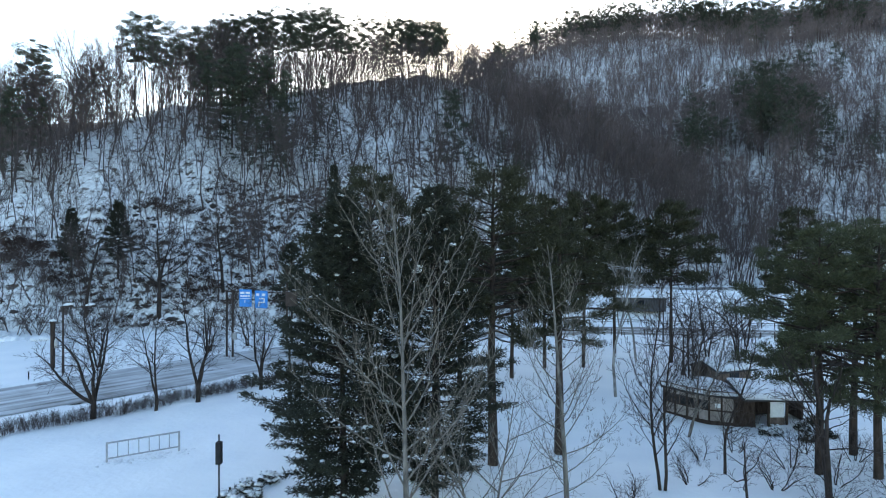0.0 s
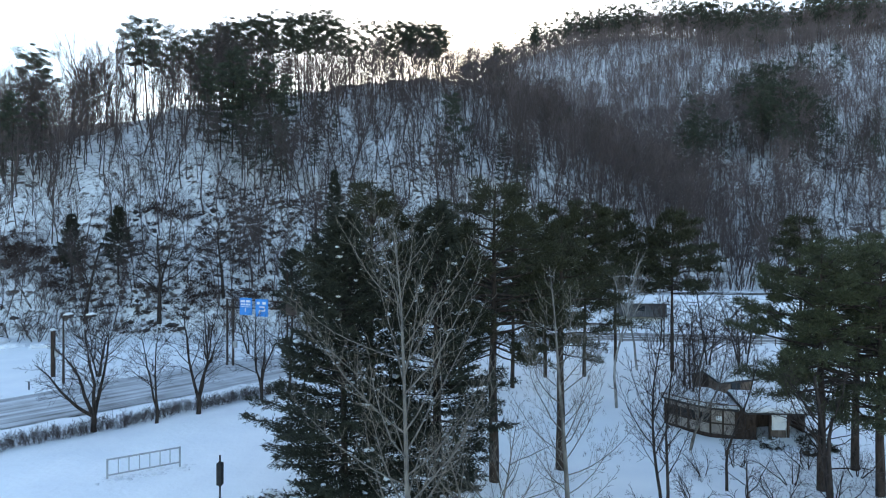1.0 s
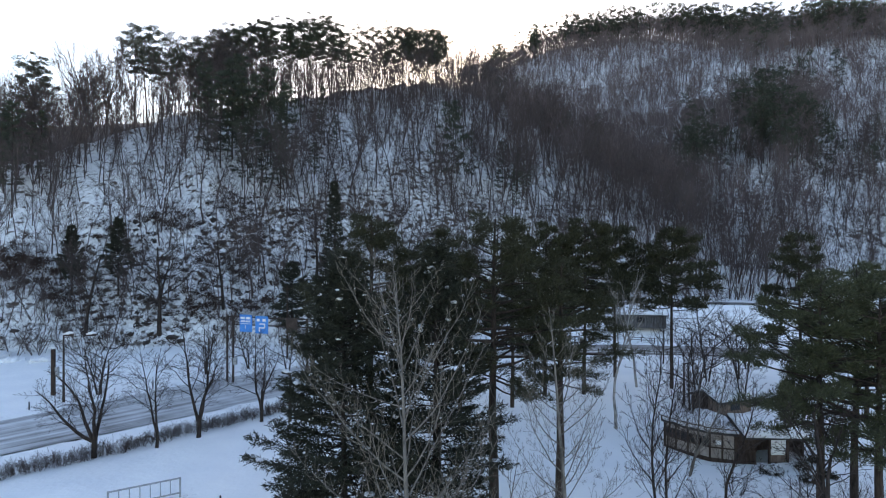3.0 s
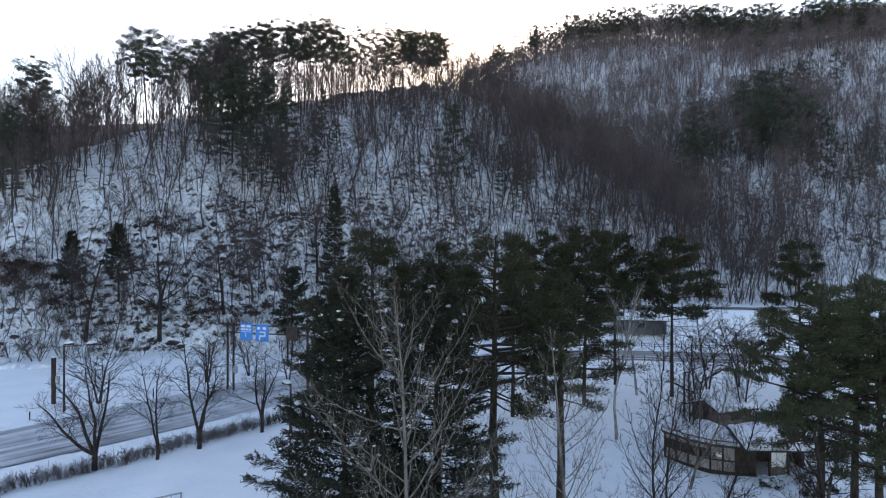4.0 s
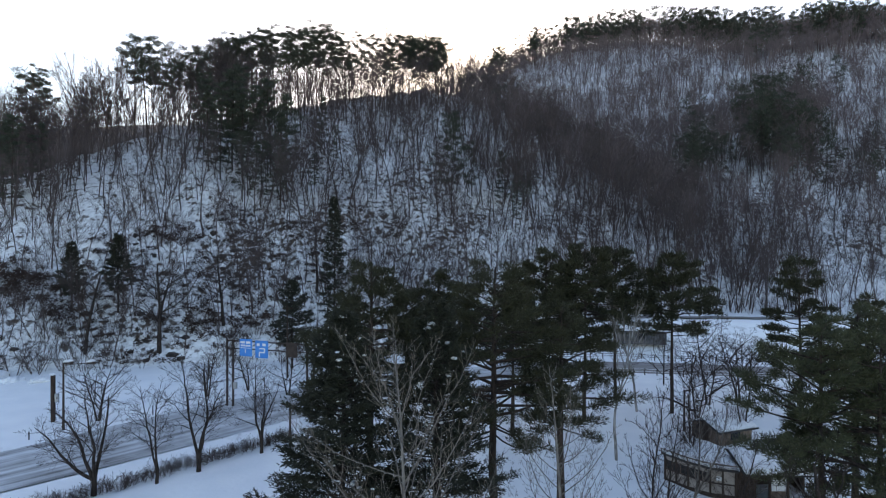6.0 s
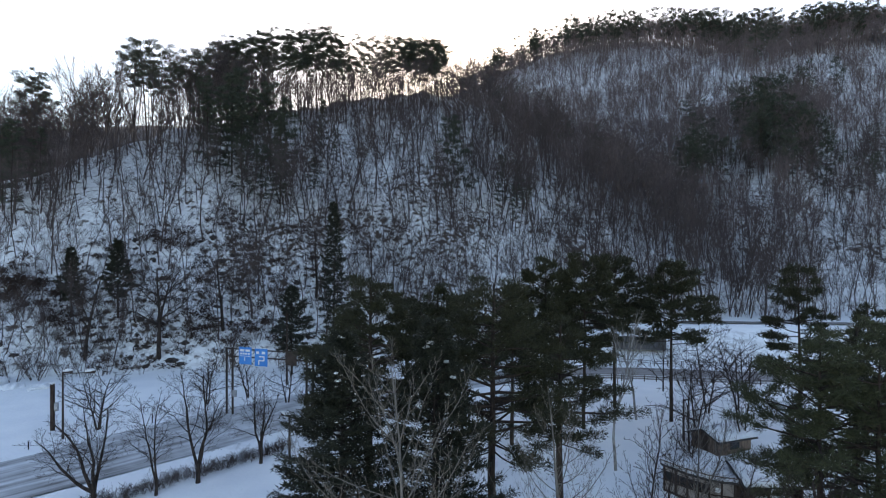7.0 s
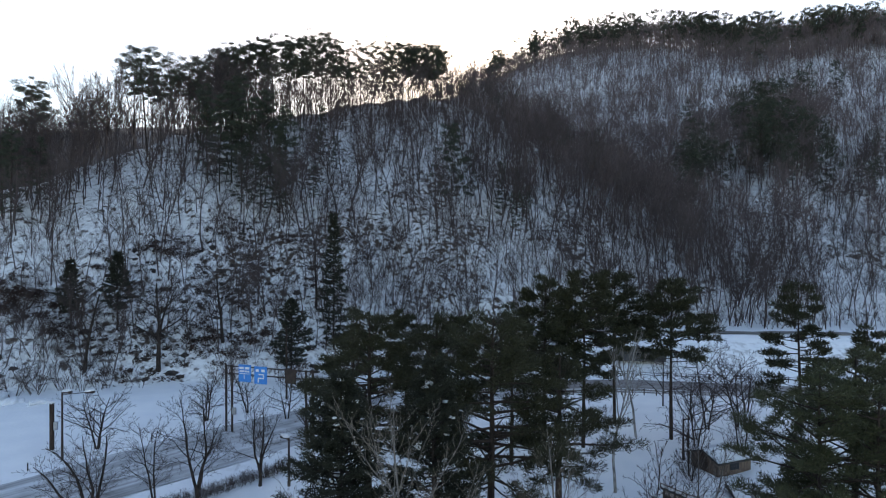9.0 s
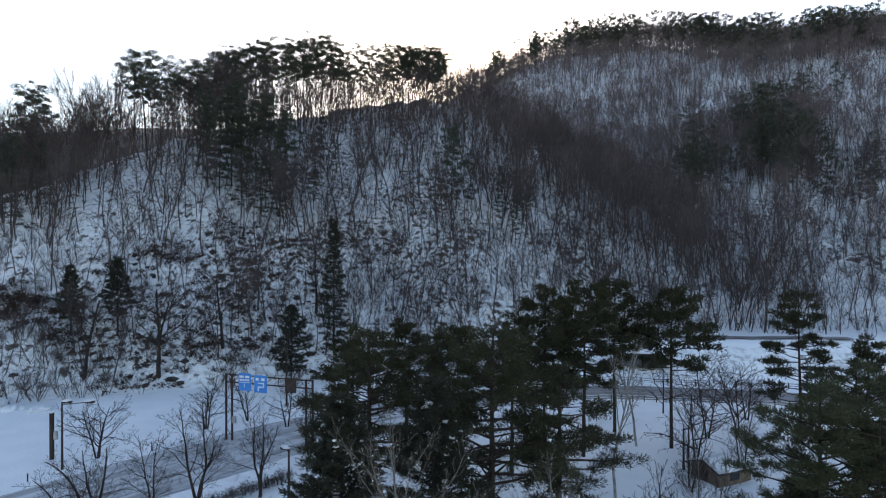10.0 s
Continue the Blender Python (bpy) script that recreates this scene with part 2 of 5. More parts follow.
class Tubes:
    """Collects tapered strands and blades, and makes one mesh of them."""

    def __init__(self):
        self.sets, self.blades, self.lumps = {}, [], []

    def add(self, pts, radii, sides=3):
        self.sets.setdefault((len(pts), sides), []).append((pts, radii))

    def arrays(self):
        vs, qs, ts, base = [], [], [], 0
        for (n, s), items in self.sets.items():
            P = np.array([i[0] for i in items], float)
            R = np.array([i[1] for i in items], float)
            d = np.gradient(P, axis=1)
            d /= np.linalg.norm(d, axis=2, keepdims=True) + 1e-9
            ref = np.where(np.abs(d[:, :1, 2:3]) > 0.8, np.array([1.0, 0, 0]), np.array([0, 0, 1.0]))
            u = np.cross(d, np.broadcast_to(ref, d.shape))
            u /= np.linalg.norm(u, axis=2, keepdims=True) + 1e-9
            w = np.cross(d, u)
            a = np.arange(s) * 2 * np.pi / s
            ring = P[:, :, None] + R[:, :, None, None] * (np.cos(a)[None, None, :, None] * u[:, :, None] + np.sin(a)[None, None, :, None] * w[:, :, None])
            vs.append(ring.reshape(-1, 3))
            idx = np.arange(len(items) * n * s).reshape(len(items), n, s) + base
            nx = np.roll(idx, -1, axis=2)
            qs.append(np.stack([idx[:, :-1], nx[:, :-1], nx[:, 1:], idx[:, 1:]], -1).reshape(-1, 4))
            base += len(items) * n * s
        if self.blades:
            B = np.concatenate([np.asarray(b, float).reshape(-1, 3, 3) for b in self.blades])
            vs.append(B.reshape(-1, 3))
            ts.append(np.arange(len(B) * 3).reshape(-1, 3) + base)
        V = np.concatenate(vs)
        return V, (np.concatenate(qs) if qs else np.zeros((0, 4), int)), (np.concatenate(ts) if ts else np.zeros((0, 3), int))

    def mesh(self, name):
        v, q, t = self.arrays()
        return raw_mesh(name, v, [q, t])


def unit(v):
    return v / (math.sqrt(float(v @ v)) + 1e-9)


def grow(out, rng, p, d, length, r, level, P, fine=None):
    """One limb and, by the habit P, all that grows from it."""
    n = P["seg"][level]
    pts, p, d = [p], np.array(p, float), unit(np.array(d, float))
    wob = rng.normal(0, P["wob"][level], (n, 3))
    dirs = []
    for i in range(n):
        d = d + wob[i]
        d[2] += P["up"][level]
        d = unit(d)
        dirs.append(d)
        p = p + d * (length / n)
        pts.append(p)
    tip = P.get("tip", 0.25)
    radii = [max(r * (1 - (1 - tip) * i / n), P["thin"]) for i in range(n + 1)]
    (fine if fine is not None and level >= 2 else out).add(pts, radii, P["sides"][level])
    if level + 1 >= len(P["seg"]):
        return
    k = P["kids"][level]
    k = max(1, int(round(k * (length / P["ref"][level]) ** 0.8))) if level else k
    az = rng.uniform(0, 6.28)
    for j in range(k):
        t = P["start"][level] + (0.98 - P["start"][level]) * (j + rng.uniform(0, 0.9)) / k
        i = min(int(t * n), n - 1)
        q = pts[i] + (pts[i + 1] - pts[i]) * (t * n - i)
        dd = dirs[i]
        az += 2.4 + rng.normal(0, 0.4)
        side = unit(np.cross(dd, (0.3, 0.2, 1.0) if abs(dd[2]) < 0.9 else (1.0, 0.1, 0.0)))
        side = side * math.cos(az) + np.cross(dd, side) * math.sin(az)
        ang = radians(P["ang"][level] + rng.normal(0, 8))
        nd = dd * math.cos(ang) + side * math.sin(ang)
        if level == 0:
            f = (t - P["start"][0]) / (1 - P["start"][0])
            ln = length * P["len"][0] * P["shape"](f)
        else:
            ln = length * P["len"][level] * (1.15 - 0.75 * t)
        ln *= rng.uniform(0.75, 1.2)
        rr = min(radii[i] * 0.75, P["rad"][level] * ln)
        grow(out, rng, q, nd, ln, rr, level + 1, P, fine)


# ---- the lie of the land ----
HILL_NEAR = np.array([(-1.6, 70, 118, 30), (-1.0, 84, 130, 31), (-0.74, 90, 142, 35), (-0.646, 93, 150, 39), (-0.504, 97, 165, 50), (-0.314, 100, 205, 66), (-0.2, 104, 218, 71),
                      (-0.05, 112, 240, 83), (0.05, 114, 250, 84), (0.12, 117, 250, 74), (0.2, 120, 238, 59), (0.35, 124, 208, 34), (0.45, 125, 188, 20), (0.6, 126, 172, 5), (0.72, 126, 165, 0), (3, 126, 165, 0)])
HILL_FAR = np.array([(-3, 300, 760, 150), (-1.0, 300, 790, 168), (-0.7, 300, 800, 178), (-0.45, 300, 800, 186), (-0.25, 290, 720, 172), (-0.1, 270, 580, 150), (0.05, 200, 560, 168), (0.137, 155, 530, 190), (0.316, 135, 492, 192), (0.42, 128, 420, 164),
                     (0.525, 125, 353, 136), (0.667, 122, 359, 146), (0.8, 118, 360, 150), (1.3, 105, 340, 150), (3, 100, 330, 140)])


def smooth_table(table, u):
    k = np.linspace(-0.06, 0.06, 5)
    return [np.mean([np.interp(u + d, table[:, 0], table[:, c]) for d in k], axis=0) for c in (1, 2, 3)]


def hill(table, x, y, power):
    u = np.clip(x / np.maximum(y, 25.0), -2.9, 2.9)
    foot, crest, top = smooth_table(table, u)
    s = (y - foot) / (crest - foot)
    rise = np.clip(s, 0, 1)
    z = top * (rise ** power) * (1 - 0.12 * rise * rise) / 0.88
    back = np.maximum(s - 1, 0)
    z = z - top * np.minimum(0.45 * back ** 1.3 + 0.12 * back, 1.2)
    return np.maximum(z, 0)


def wavy(x, y):
    return np.sin(x * 0.31 + 0.7) * np.cos(y * 0.27 + 1.1) + 0.6 * np.sin(x * 0.83 + y * 0.61) + 0.4 * np.cos(x * 1.7 - y * 1.3 + 0.5)


ROAD_LINE = [(-130, -60), (-75, 8), (-56, 30), (-38, 51), (-22.5, 69.5), (-8, 83), (8, 92), (25, 95.5), (45, 92.5), (70, 86), (110, 70), (170, 40)]


def spline(pts, step):
    pts = [np.array(p, float) for p in pts]
    out = []
    for i in range(1, len(pts) - 2):
        a, b, c, d = pts[i - 1:i + 3]
        n = max(2, int(np.linalg.norm(c - b) / step))
        for t in np.arange(n) / n:
            out.append(0.5 * (2 * b + (c - a) * t + (2 * a - 5 * b + 4 * c - d) * t * t + (3 * b - a - 3 * c + d) * t ** 3))
    return np.array(out)


ROAD = spline(ROAD_LINE, 2.0)
ROAD_HALF = 4.6


def road_half(x):
    """Half the road's width: it widens at the junction by the sign gantry."""
    return ROAD_HALF + 2.0 * np.exp(-((np.asarray(x, float) + 22) / 20) ** 2)


def road_distance(x, y):
    x, y = np.asarray(x, float), np.asarray(y, float)
    best = np.full(x.shape, 1e9)
    for px, py in ROAD:
        best = np.minimum(best, (x - px) ** 2 + (y - py) ** 2)
    return np.sqrt(best)


def ease(v):
    v = np.clip(v, 0, 1)
    return v * v * (3 - 2 * v)


def land(x, y):
    """The height of the ground."""
    x, y = np.asarray(x, float), np.asarray(y, float)
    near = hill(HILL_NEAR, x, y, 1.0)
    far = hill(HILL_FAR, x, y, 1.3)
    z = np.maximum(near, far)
    terrace = 5.0 * ease((y - 100) / 16) * ease((x - 14) / 18)
    z = np.maximum(z, terrace)
    rough = np.clip((z - 5) / 8, 0, 1)
    z = z + rough * (0.9 * wavy(x * 0.5, y * 0.5) + 0.35 * wavy(x * 1.3 + 5, y * 1.2))
    plain = 0.10 * wavy(x * 0.6, y * 0.6) - 1.3 * np.exp(-((x - 20) ** 2 + (y - 47) ** 2) / 13.0 ** 2)
    dr = road_distance(x, y)
    dr = dr - road_half(x)
    flat = np.clip(dr / 2.0, 0, 1)
    bank = 0.34 * np.exp(-((dr - 0.9) / 0.6) ** 2) * (1 + 0.4 * wavy(x * 2, y * 2))
    z = z + plain * flat + bank - 0.12 * (1 - flat)
    return z + 330 * np.exp(-((x + 1500) / 420) ** 2 - ((y - 1800) / 350) ** 2)


def land1(x, y):
    return float(land(np.array([x]), np.array([y]))[0])


def graded(stops):
    out = []
    for a, b, step in stops:
        out += list(np.arange(a, b, step))
    return np.array(out + [stops[-1][1]])


gx = graded([(-3200, -900, 350), (-900, -400, 50), (-400, -140, 20), (-140, -70, 4), (-70, 60, 1.3), (60, 140, 4), (140, 420, 9), (420, 3200, 350)])
gy = graded([(-3200, -200, 350), (-200, 0, 25), (0, 24, 4), (24, 110, 1.3), (110, 270, 3), (270, 620, 8), (620, 1400, 60), (1400, 3200, 200)])
GX, GY = np.meshgrid(gx, gy)
GZ = land(GX.ravel(), GY.ravel())
idx = np.arange(GX.size).reshape(GX.shape)
quads = np.stack([idx[:-1, :-1], idx[:-1, 1:], idx[1:, 1:], idx[1:, :-1]], -1).reshape(-1, 4)
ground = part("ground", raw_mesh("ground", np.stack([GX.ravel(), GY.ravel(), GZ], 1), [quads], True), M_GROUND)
fx, fy = GX.ravel(), GY.ravel()
near_s = (lambda t: (fy - t[0]) / (t[1] - t[0]))(smooth_table(HILL_NEAR, np.clip(fx / np.maximum(fy, 25), -2.9, 2.9)))
far_s = (lambda t: (fy - t[0]) / (t[1] - t[0]))(smooth_table(HILL_FAR, np.clip(fx / np.maximum(fy, 25), -2.9, 2.9)))
in_front = hill(HILL_NEAR, fx, fy, 1.0) > hill(HILL_FAR, fx, fy, 1.3)
# where the crests are darkened against the sunlit rim; the far-left ridge is all brown
toned_litter = np.where(in_front, np.where(fx / np.maximum(fy, 25) < -0.35, ease((near_s - 0.99) / 0.04), ease((near_s - 0.93) / 0.05)), ease((far_s - 0.93) / 0.05))
toned_litter = np.where((fx < -60) & (fy > 250), 1.0, toned_litter) * (fy > 60)
ground.data.attributes.new("toned_litter", "FLOAT", "POINT").data.foreach_set("value", toned_litter.astype(np.float32))
tagged(ground, "snow-covered park ground and steep wooded hillsides", "ground", kind="structure")

# the road: a strip with its crossfall
side = np.gradient(ROAD, axis=0)
side = np.stack([side[:, 1], -side[:, 0]], 1) / np.linalg.norm(side, axis=1)[:, None]
cols = np.linspace(-1, 1, 9)
rv = np.array([[*(p + s * c * road_half(p[0])), 0.03 + 0.05 * (1 - c * c) - 0.03 * abs(c) ** 6] for p, s in zip(ROAD, side) for c in cols])
ri = np.arange(len(rv)).reshape(len(ROAD), 9)
rq = np.stack([ri[:-1, :-1], ri[:-1, 1:], ri[1:, 1:], ri[1:, :-1]], -1).reshape(-1, 4)[:, ::-1]
road_mesh = raw_mesh("road", rv, [rq], True)
uvl = road_mesh.uv_layers.new(name="UVMap")
along = np.concatenate([[0], np.cumsum(np.linalg.norm(np.diff(ROAD, axis=0), axis=1))])
uva = np.stack([np.tile(cols * ROAD_HALF, len(ROAD)), np.repeat(along, 9)], 1)
uvl.data.foreach_set("uv", uva[rq.ravel()].astype(np.float32).ravel())
tagged(part("road", road_mesh, M_ROAD), "wet dark asphalt road with streaks of packed snow", "road", kind="structure")

# the narrow road on the terrace
UPPER = spline([(10, 121.0), (28, 120.0), (45, 119.5), (62, 118.5), (82, 116.5), (110, 112)], 2.0)
us = np.gradient(UPPER, axis=0)
us = np.stack([us[:, 1], -us[:, 0]], 1) / np.linalg.norm(us, axis=1)[:, None]
uc = np.linspace(-1.6, 1.6, 5)
uv3 = np.array([[*(p + q * c), 0] for p, q in zip(UPPER, us) for c in uc])
uv3[:, 2] = np.repeat(land(UPPER[:, 0], UPPER[:, 1]), 5) + 0.25
ui = np.arange(len(uv3)).reshape(len(UPPER), 5)
uq = np.stack([ui[:-1, :-1], ui[:-1, 1:], ui[1:, 1:], ui[1:, :-1]], -1).reshape(-1, 4)[:, ::-1]
upper_mesh = raw_mesh("lane", uv3, [uq], True)
upper_uv = upper_mesh.uv_layers.new(name="UVMap")
ua = np.stack([np.tile(uc, len(UPPER)), np.repeat(np.arange(len(UPPER)) * 2.0, 5)], 1)
upper_uv.data.foreach_set("uv", ua[uq.ravel()].astype(np.float32).ravel())
tagged(part("road_upper", upper_mesh, M_ROAD), "narrow dark lane along the foot of the wooded slope", "road", kind="structure")


# ---- trees ----
def needle_blades(rng, at, axis, per, length, width, spread=0.9, level=1.0):
    """Thin needles round each twig end."""
    k = len(at)
    d = rng.normal(0, 1, (k, per, 3))
    d /= np.linalg.norm(d, axis=2, keepdims=True)
    d = axis[:, None] * (1.0 - 0.35 * spread) + d * spread
    d[:, :, 2] *= level
    d /= np.linalg.norm(d, axis=2, keepdims=True)
    s = np.cross(d, rng.normal(0, 1, (k, per, 3)))
    s /= np.linalg.norm(s, axis=2, keepdims=True) + 1e-9
    ln = length * rng.uniform(0.7, 1.25, (k, per, 1))
    c = at[:, None] + rng.normal(0, length * 0.26, (k, per, 3))
    return np.stack([c - s * width / 2, c + s * width / 2, c + d * ln], 2).reshape(-1, 3, 3)


def lump_mesh(name, rng, places, sizes, flat=0.55, fine=2):
    """Small uneven lumps, such as snow lying in branches."""
    bm = bmesh.new()
    bmesh.ops.create_icosphere(bm, subdivisions=fine, radius=1.0)
    bv = np.array([v.co[:] for v in bm.verts])
    bf = np.array([[v.index for v in f.verts] for f in bm.faces])
    bm.free()
    vs, fs = [], []
    for i, (p, s) in enumerate(zip(places, sizes)):
        k = 1 + 0.28 * np.sin(bv @ rng.normal(0, 2.2, 3) + rng.uniform(0, 6)) + 0.15 * np.sin(bv @ rng.normal(0, 5, 3))
        v = bv * k[:, None] * np.array([s * rng.uniform(0.8, 1.5), s * rng.uniform(0.8, 1.5), s * flat])
        vs.append(v + p)
        fs.append(bf + i * len(bv))
    return raw_mesh(name, np.concatenate(vs), [np.concatenate(fs)], True)


def tufted_pine(seed, h, start, spread, limbs, tufts, blades, length, width, trunk=0.26, top=0.85, rise=0.5):
    """A pine whose limbs divide into twigs, each with a rounded tuft of needles at its end."""
    rng = np.random.default_rng(seed)
    wood, needles, snow = Tubes(), Tubes(), []
    n = 9
    tp = np.zeros((n, 3))
    tp[:, 2] = np.linspace(-0.4, h * 0.975, n)
    tp[2:, :2] = np.cumsum(rng.normal(0, 0.02 * h / n, (n - 2, 2)), axis=0)
    wood.add(tp, trunk * (1.12 - 0.95 * np.linspace(0, 1, n) ** 1.1), 9)
    at, way = [], []
    az = rng.uniform(0, 6)
    for i in range(limbs):
        f = (i + rng.uniform(0, 0.95)) / limbs
        g = (start + (0.985 - start) * f) * (n - 1)
        j = min(int(g), n - 2)
        p = tp[j] + (tp[j + 1] - tp[j]) * (g - j)
        az += 2.4 + rng.normal(0, 0.5)
        ln = spread * (0.22 + (1 - f) ** top * min(1.0, 0.5 + 2.4 * f)) * rng.uniform(0.55, 1.15)
        d = unit(np.array([math.cos(az), math.sin(az), -0.1 + rise * f + rng.normal(0, 0.1)]))
        pts = [p]
        for k in range(3):
            d = unit(d + rng.normal(0, 0.12, 3) + np.array([0, 0, 0.05]))
            pts.append(pts[-1] + d * ln / 3)
        pts = np.array(pts)
        wood.add(pts, np.linspace(min(trunk * 0.4, 0.024 * ln), 0.012, 4), 4)
        m = max(2, int(round(tufts * ln / spread)))
        for k in range(m):
            t = (0.36 + 0.64 * (k + rng.uniform(0, 1)) / m) if k else 1.0
            w = min(t * 3, 2.999)
            q = pts[int(w)] + (pts[int(w) + 1] - pts[int(w)]) * (w % 1)
            a2 = az + (rng.choice([-1, 1]) * rng.uniform(0.3, 1.25) if k else 0.0)
            e = unit(np.array([math.cos(a2), math.sin(a2), rng.uniform(-0.08, 0.4)]))
            c = q + e * ln * rng.uniform(0.10, 0.30) * (1.3 - 0.6 * t)
            wood.add([q, (q + c) / 2 + rng.normal(0, 0.03, 3), c], [0.016, 0.011, 0.006], 3)
            r = rng.uniform(0.26, 0.50) * (0.8 + 0.06 * spread)
            v = rng.normal(0, 1, (blades, 3))
            v *= (rng.random((blades, 1)) ** 0.5) / np.linalg.norm(v, axis=1, keepdims=True)
            at.append(c + v * np.array([1.25, 1.25, 0.62]) * r)
            way.append(e[None] * 0.5 + v + np.array([0, 0, 0.45]))
            if rng.random() < 0.05:
                snow.append(c + np.array([0, 0, 0.5 * r]))
    at, way = np.concatenate(at), np.concatenate(way)
    way /= np.linalg.norm(way, axis=1, keepdims=True)
    needles.blades.append(needle_blades(rng, at, way, 1, length, width, 0.45))
    return wood, needles, snow


def fir_parts(seed, h, spread, limbs=150, trunk=0.2, start=0.05, step=0.2, density=1.0, full=0.72, blade=1.0):
    """A dense, spire-shaped fir with flat sprays of needles."""
    rng = np.random.default_rng(seed)
    wood, needles, snow = Tubes(), Tubes(), []
    tp = np.array([[0, 0, z] for z in np.linspace(-0.3, h, 8)])
    tp[1:-1, :2] += rng.normal(0, 0.05, (6, 2))
    wood.add(tp, trunk * (1 - 0.94 * np.linspace(0, 1, 8)), 7)
    base, way, size = [], [], []
    az = 0.0
    for i in range(limbs):
        f = ((i + rng.uniform(0, 0.9)) / limbs)
        z = h * (start + (0.985 - start) * f)
        az += 2.4 + rng.normal(0, 0.35)
        ln = (spread * 1.25 * (1 - f) ** full * min(1.0, 0.25 + 2.6 * f) + 0.25) * rng.uniform(0.6, 1.12)
        d = unit(np.array([math.cos(az), math.sin(az), -0.28 + 0.9 * f ** 1.6 + rng.normal(0, 0.07)]))
        pts = [np.array([0, 0, z])]
        for k in range(4):
            d = unit(d + rng.normal(0, 0.06, 3) + np.array([0, 0, 0.10]))
            pts.append(pts[-1] + d * ln / 4)
        pts = np.array(pts)
        wood.add(pts, np.linspace(min(0.05, 0.02 * ln + 0.008), 0.008, 5), 3)
        m = max(4, int(ln / step))
        for k in range(m):
            t = 0.16 + 0.84 * (k + rng.uniform(0, 1)) / m
            g = min(t * 4, 3.999)
            q = pts[int(g)] + (pts[int(g) + 1] - pts[int(g)]) * (g % 1)
            for sgn in (-1, 1):
                a2 = az + sgn * rng.uniform(0.55, 0.95)
                base.append(q)
                way.append(unit(np.array([math.cos(a2), math.sin(a2), d[2] * 0.6 + rng.normal(-0.05, 0.16)])))
                size.append((0.22 + 0.30 * ln * (1.1 - t)) * rng.uniform(0.7, 1.2))
            if rng.random() < 0.07:
                snow.append(q + np.array([0, 0, 0.06]))
        base.append(pts[-2]), way.append(d), size.append(0.4)
    base, way, size = np.array(base), np.array(way), np.array(size)
    for t in np.linspace(0.1, 1.0, max(3, int(6 * density))):
        at = base + way * (size * t)[:, None]
        needles.blades.append(needle_blades(rng, at, way, 3, 0.21 * blade, 0.058 * blade, 0.62))
    return wood, needles, snow


def conifer(kind, x, y, parts, bark, needles, label, group="", turn=0.0, z=None, size=(0.03, 0.13), seed=0):
    wood, leaf, snow = parts
    t = thing(kind, pose(x, y, (land1(x, y) if z is None else z), 0, 0, turn), label, "tree", group)
    part("trunk", wood.mesh("trunk"), bark, t)
    part("crown", leaf.mesh("needles"), needles, t)
    if snow:
        rng = np.random.default_rng(seed)
        part("snow", lump_mesh("snow", rng, snow, size[0] + (size[1] - size[0]) * rng.random(len(snow)) ** 3, 0.6, 1), M_SNOW, t, "small lumps of snow lying in the branches")["kind"] = "stuff"
    return t


def bare_parts(seed, h, P, lean=(0, 0), trunks=1, r=None, fork=0.16):
    rng = np.random.default_rng(seed)
    wood, twigs = Tubes(), Tubes()
    for k in range(trunks):
        a = k * 2.1 + seed
        off = np.array([math.cos(a), math.sin(a), 0]) * (0.14 if trunks > 1 else 0)
        d = np.array([lean[0] + (fork * math.cos(a) if trunks > 1 else 0), lean[1] + (fork * math.sin(a) if trunks > 1 else 0), 1.0])
        grow(wood, rng, off + np.array([0, 0, -0.2]), d, h * (1 if k == 0 else rng.uniform(0.7, 0.95)), r or 0.014 * h, 0, P, twigs)
    return wood, twigs


def bare_tree(kind, x, y, parts, bark, twig, label, group="", turn=0.0, z=None):
    t = thing(kind, pose(x, y, land1(x, y) if z is None else z, 0, 0, turn), label, "tree", group)
    part("trunk", parts[0].mesh("trunk"), bark, t)
    if parts[1].sets:
        part("crown", parts[1].mesh("twigs"), twig, t, "fine bare twigs")
    return t


# habits: tall ascending limbs, rounded street tree, woodland tree, shrub
ASCENDING = dict(seg=[10, 7, 4, 3], kids=[42, 10, 1], wob=[0.02, 0.07, 0.09, 0.12], up=[0.0, 0.085, 0.24, 0.15], ang=[60, 56, 50], len=[0.56, 0.21, 0.5], start=[0.06, 0.18, 0.2],
                 rad=[0.0068, 0.012, 0.012], ref=[1, 3.2, 1.0], sides=[8, 5, 3, 3], thin=0.009, tip=0.12, shape=lambda f: 0.95 * (1 - f) ** 0.7 + 0.12)
SLENDER = dict(ASCENDING, start=[0.14, 0.12, 0.2], up=[0.0, 0.08, 0.10, 0.06], thin=0.010, kids=[28, 8, 3], len=[0.26, 0.36, 0.5], ang=[42, 40, 40], rad=[0.0085, 0.008, 0.010])
ROUNDED = dict(seg=[5, 7, 5, 3], kids=[11, 10, 7], wob=[0.06, 0.15, 0.17, 0.17], up=[0.0, 0.035, 0.03, 0.02], ang=[56, 48, 46], len=[0.74, 0.46, 0.40], start=[0.22, 0.2, 0.15],
               rad=[0.015, 0.010, 0.009], ref=[1, 4.0, 1.8], sides=[7, 5, 3, 3], thin=0.010, tip=0.35, shape=lambda f: 1.05 - 0.45 * f)
WOODLAND = dict(seg=[5, 3, 2], kids=[13, 6], wob=[0.05, 0.12, 0.12], up=[0.02, 0.12, 0.05], ang=[46, 40], len=[0.40, 0.42], start=[0.34, 0.15], rad=[0.010, 0.010], ref=[1, 4.0],
                sides=[4, 3, 3], thin=0.014, tip=0.2, shape=lambda f: 1.05 - 0.62 * f)
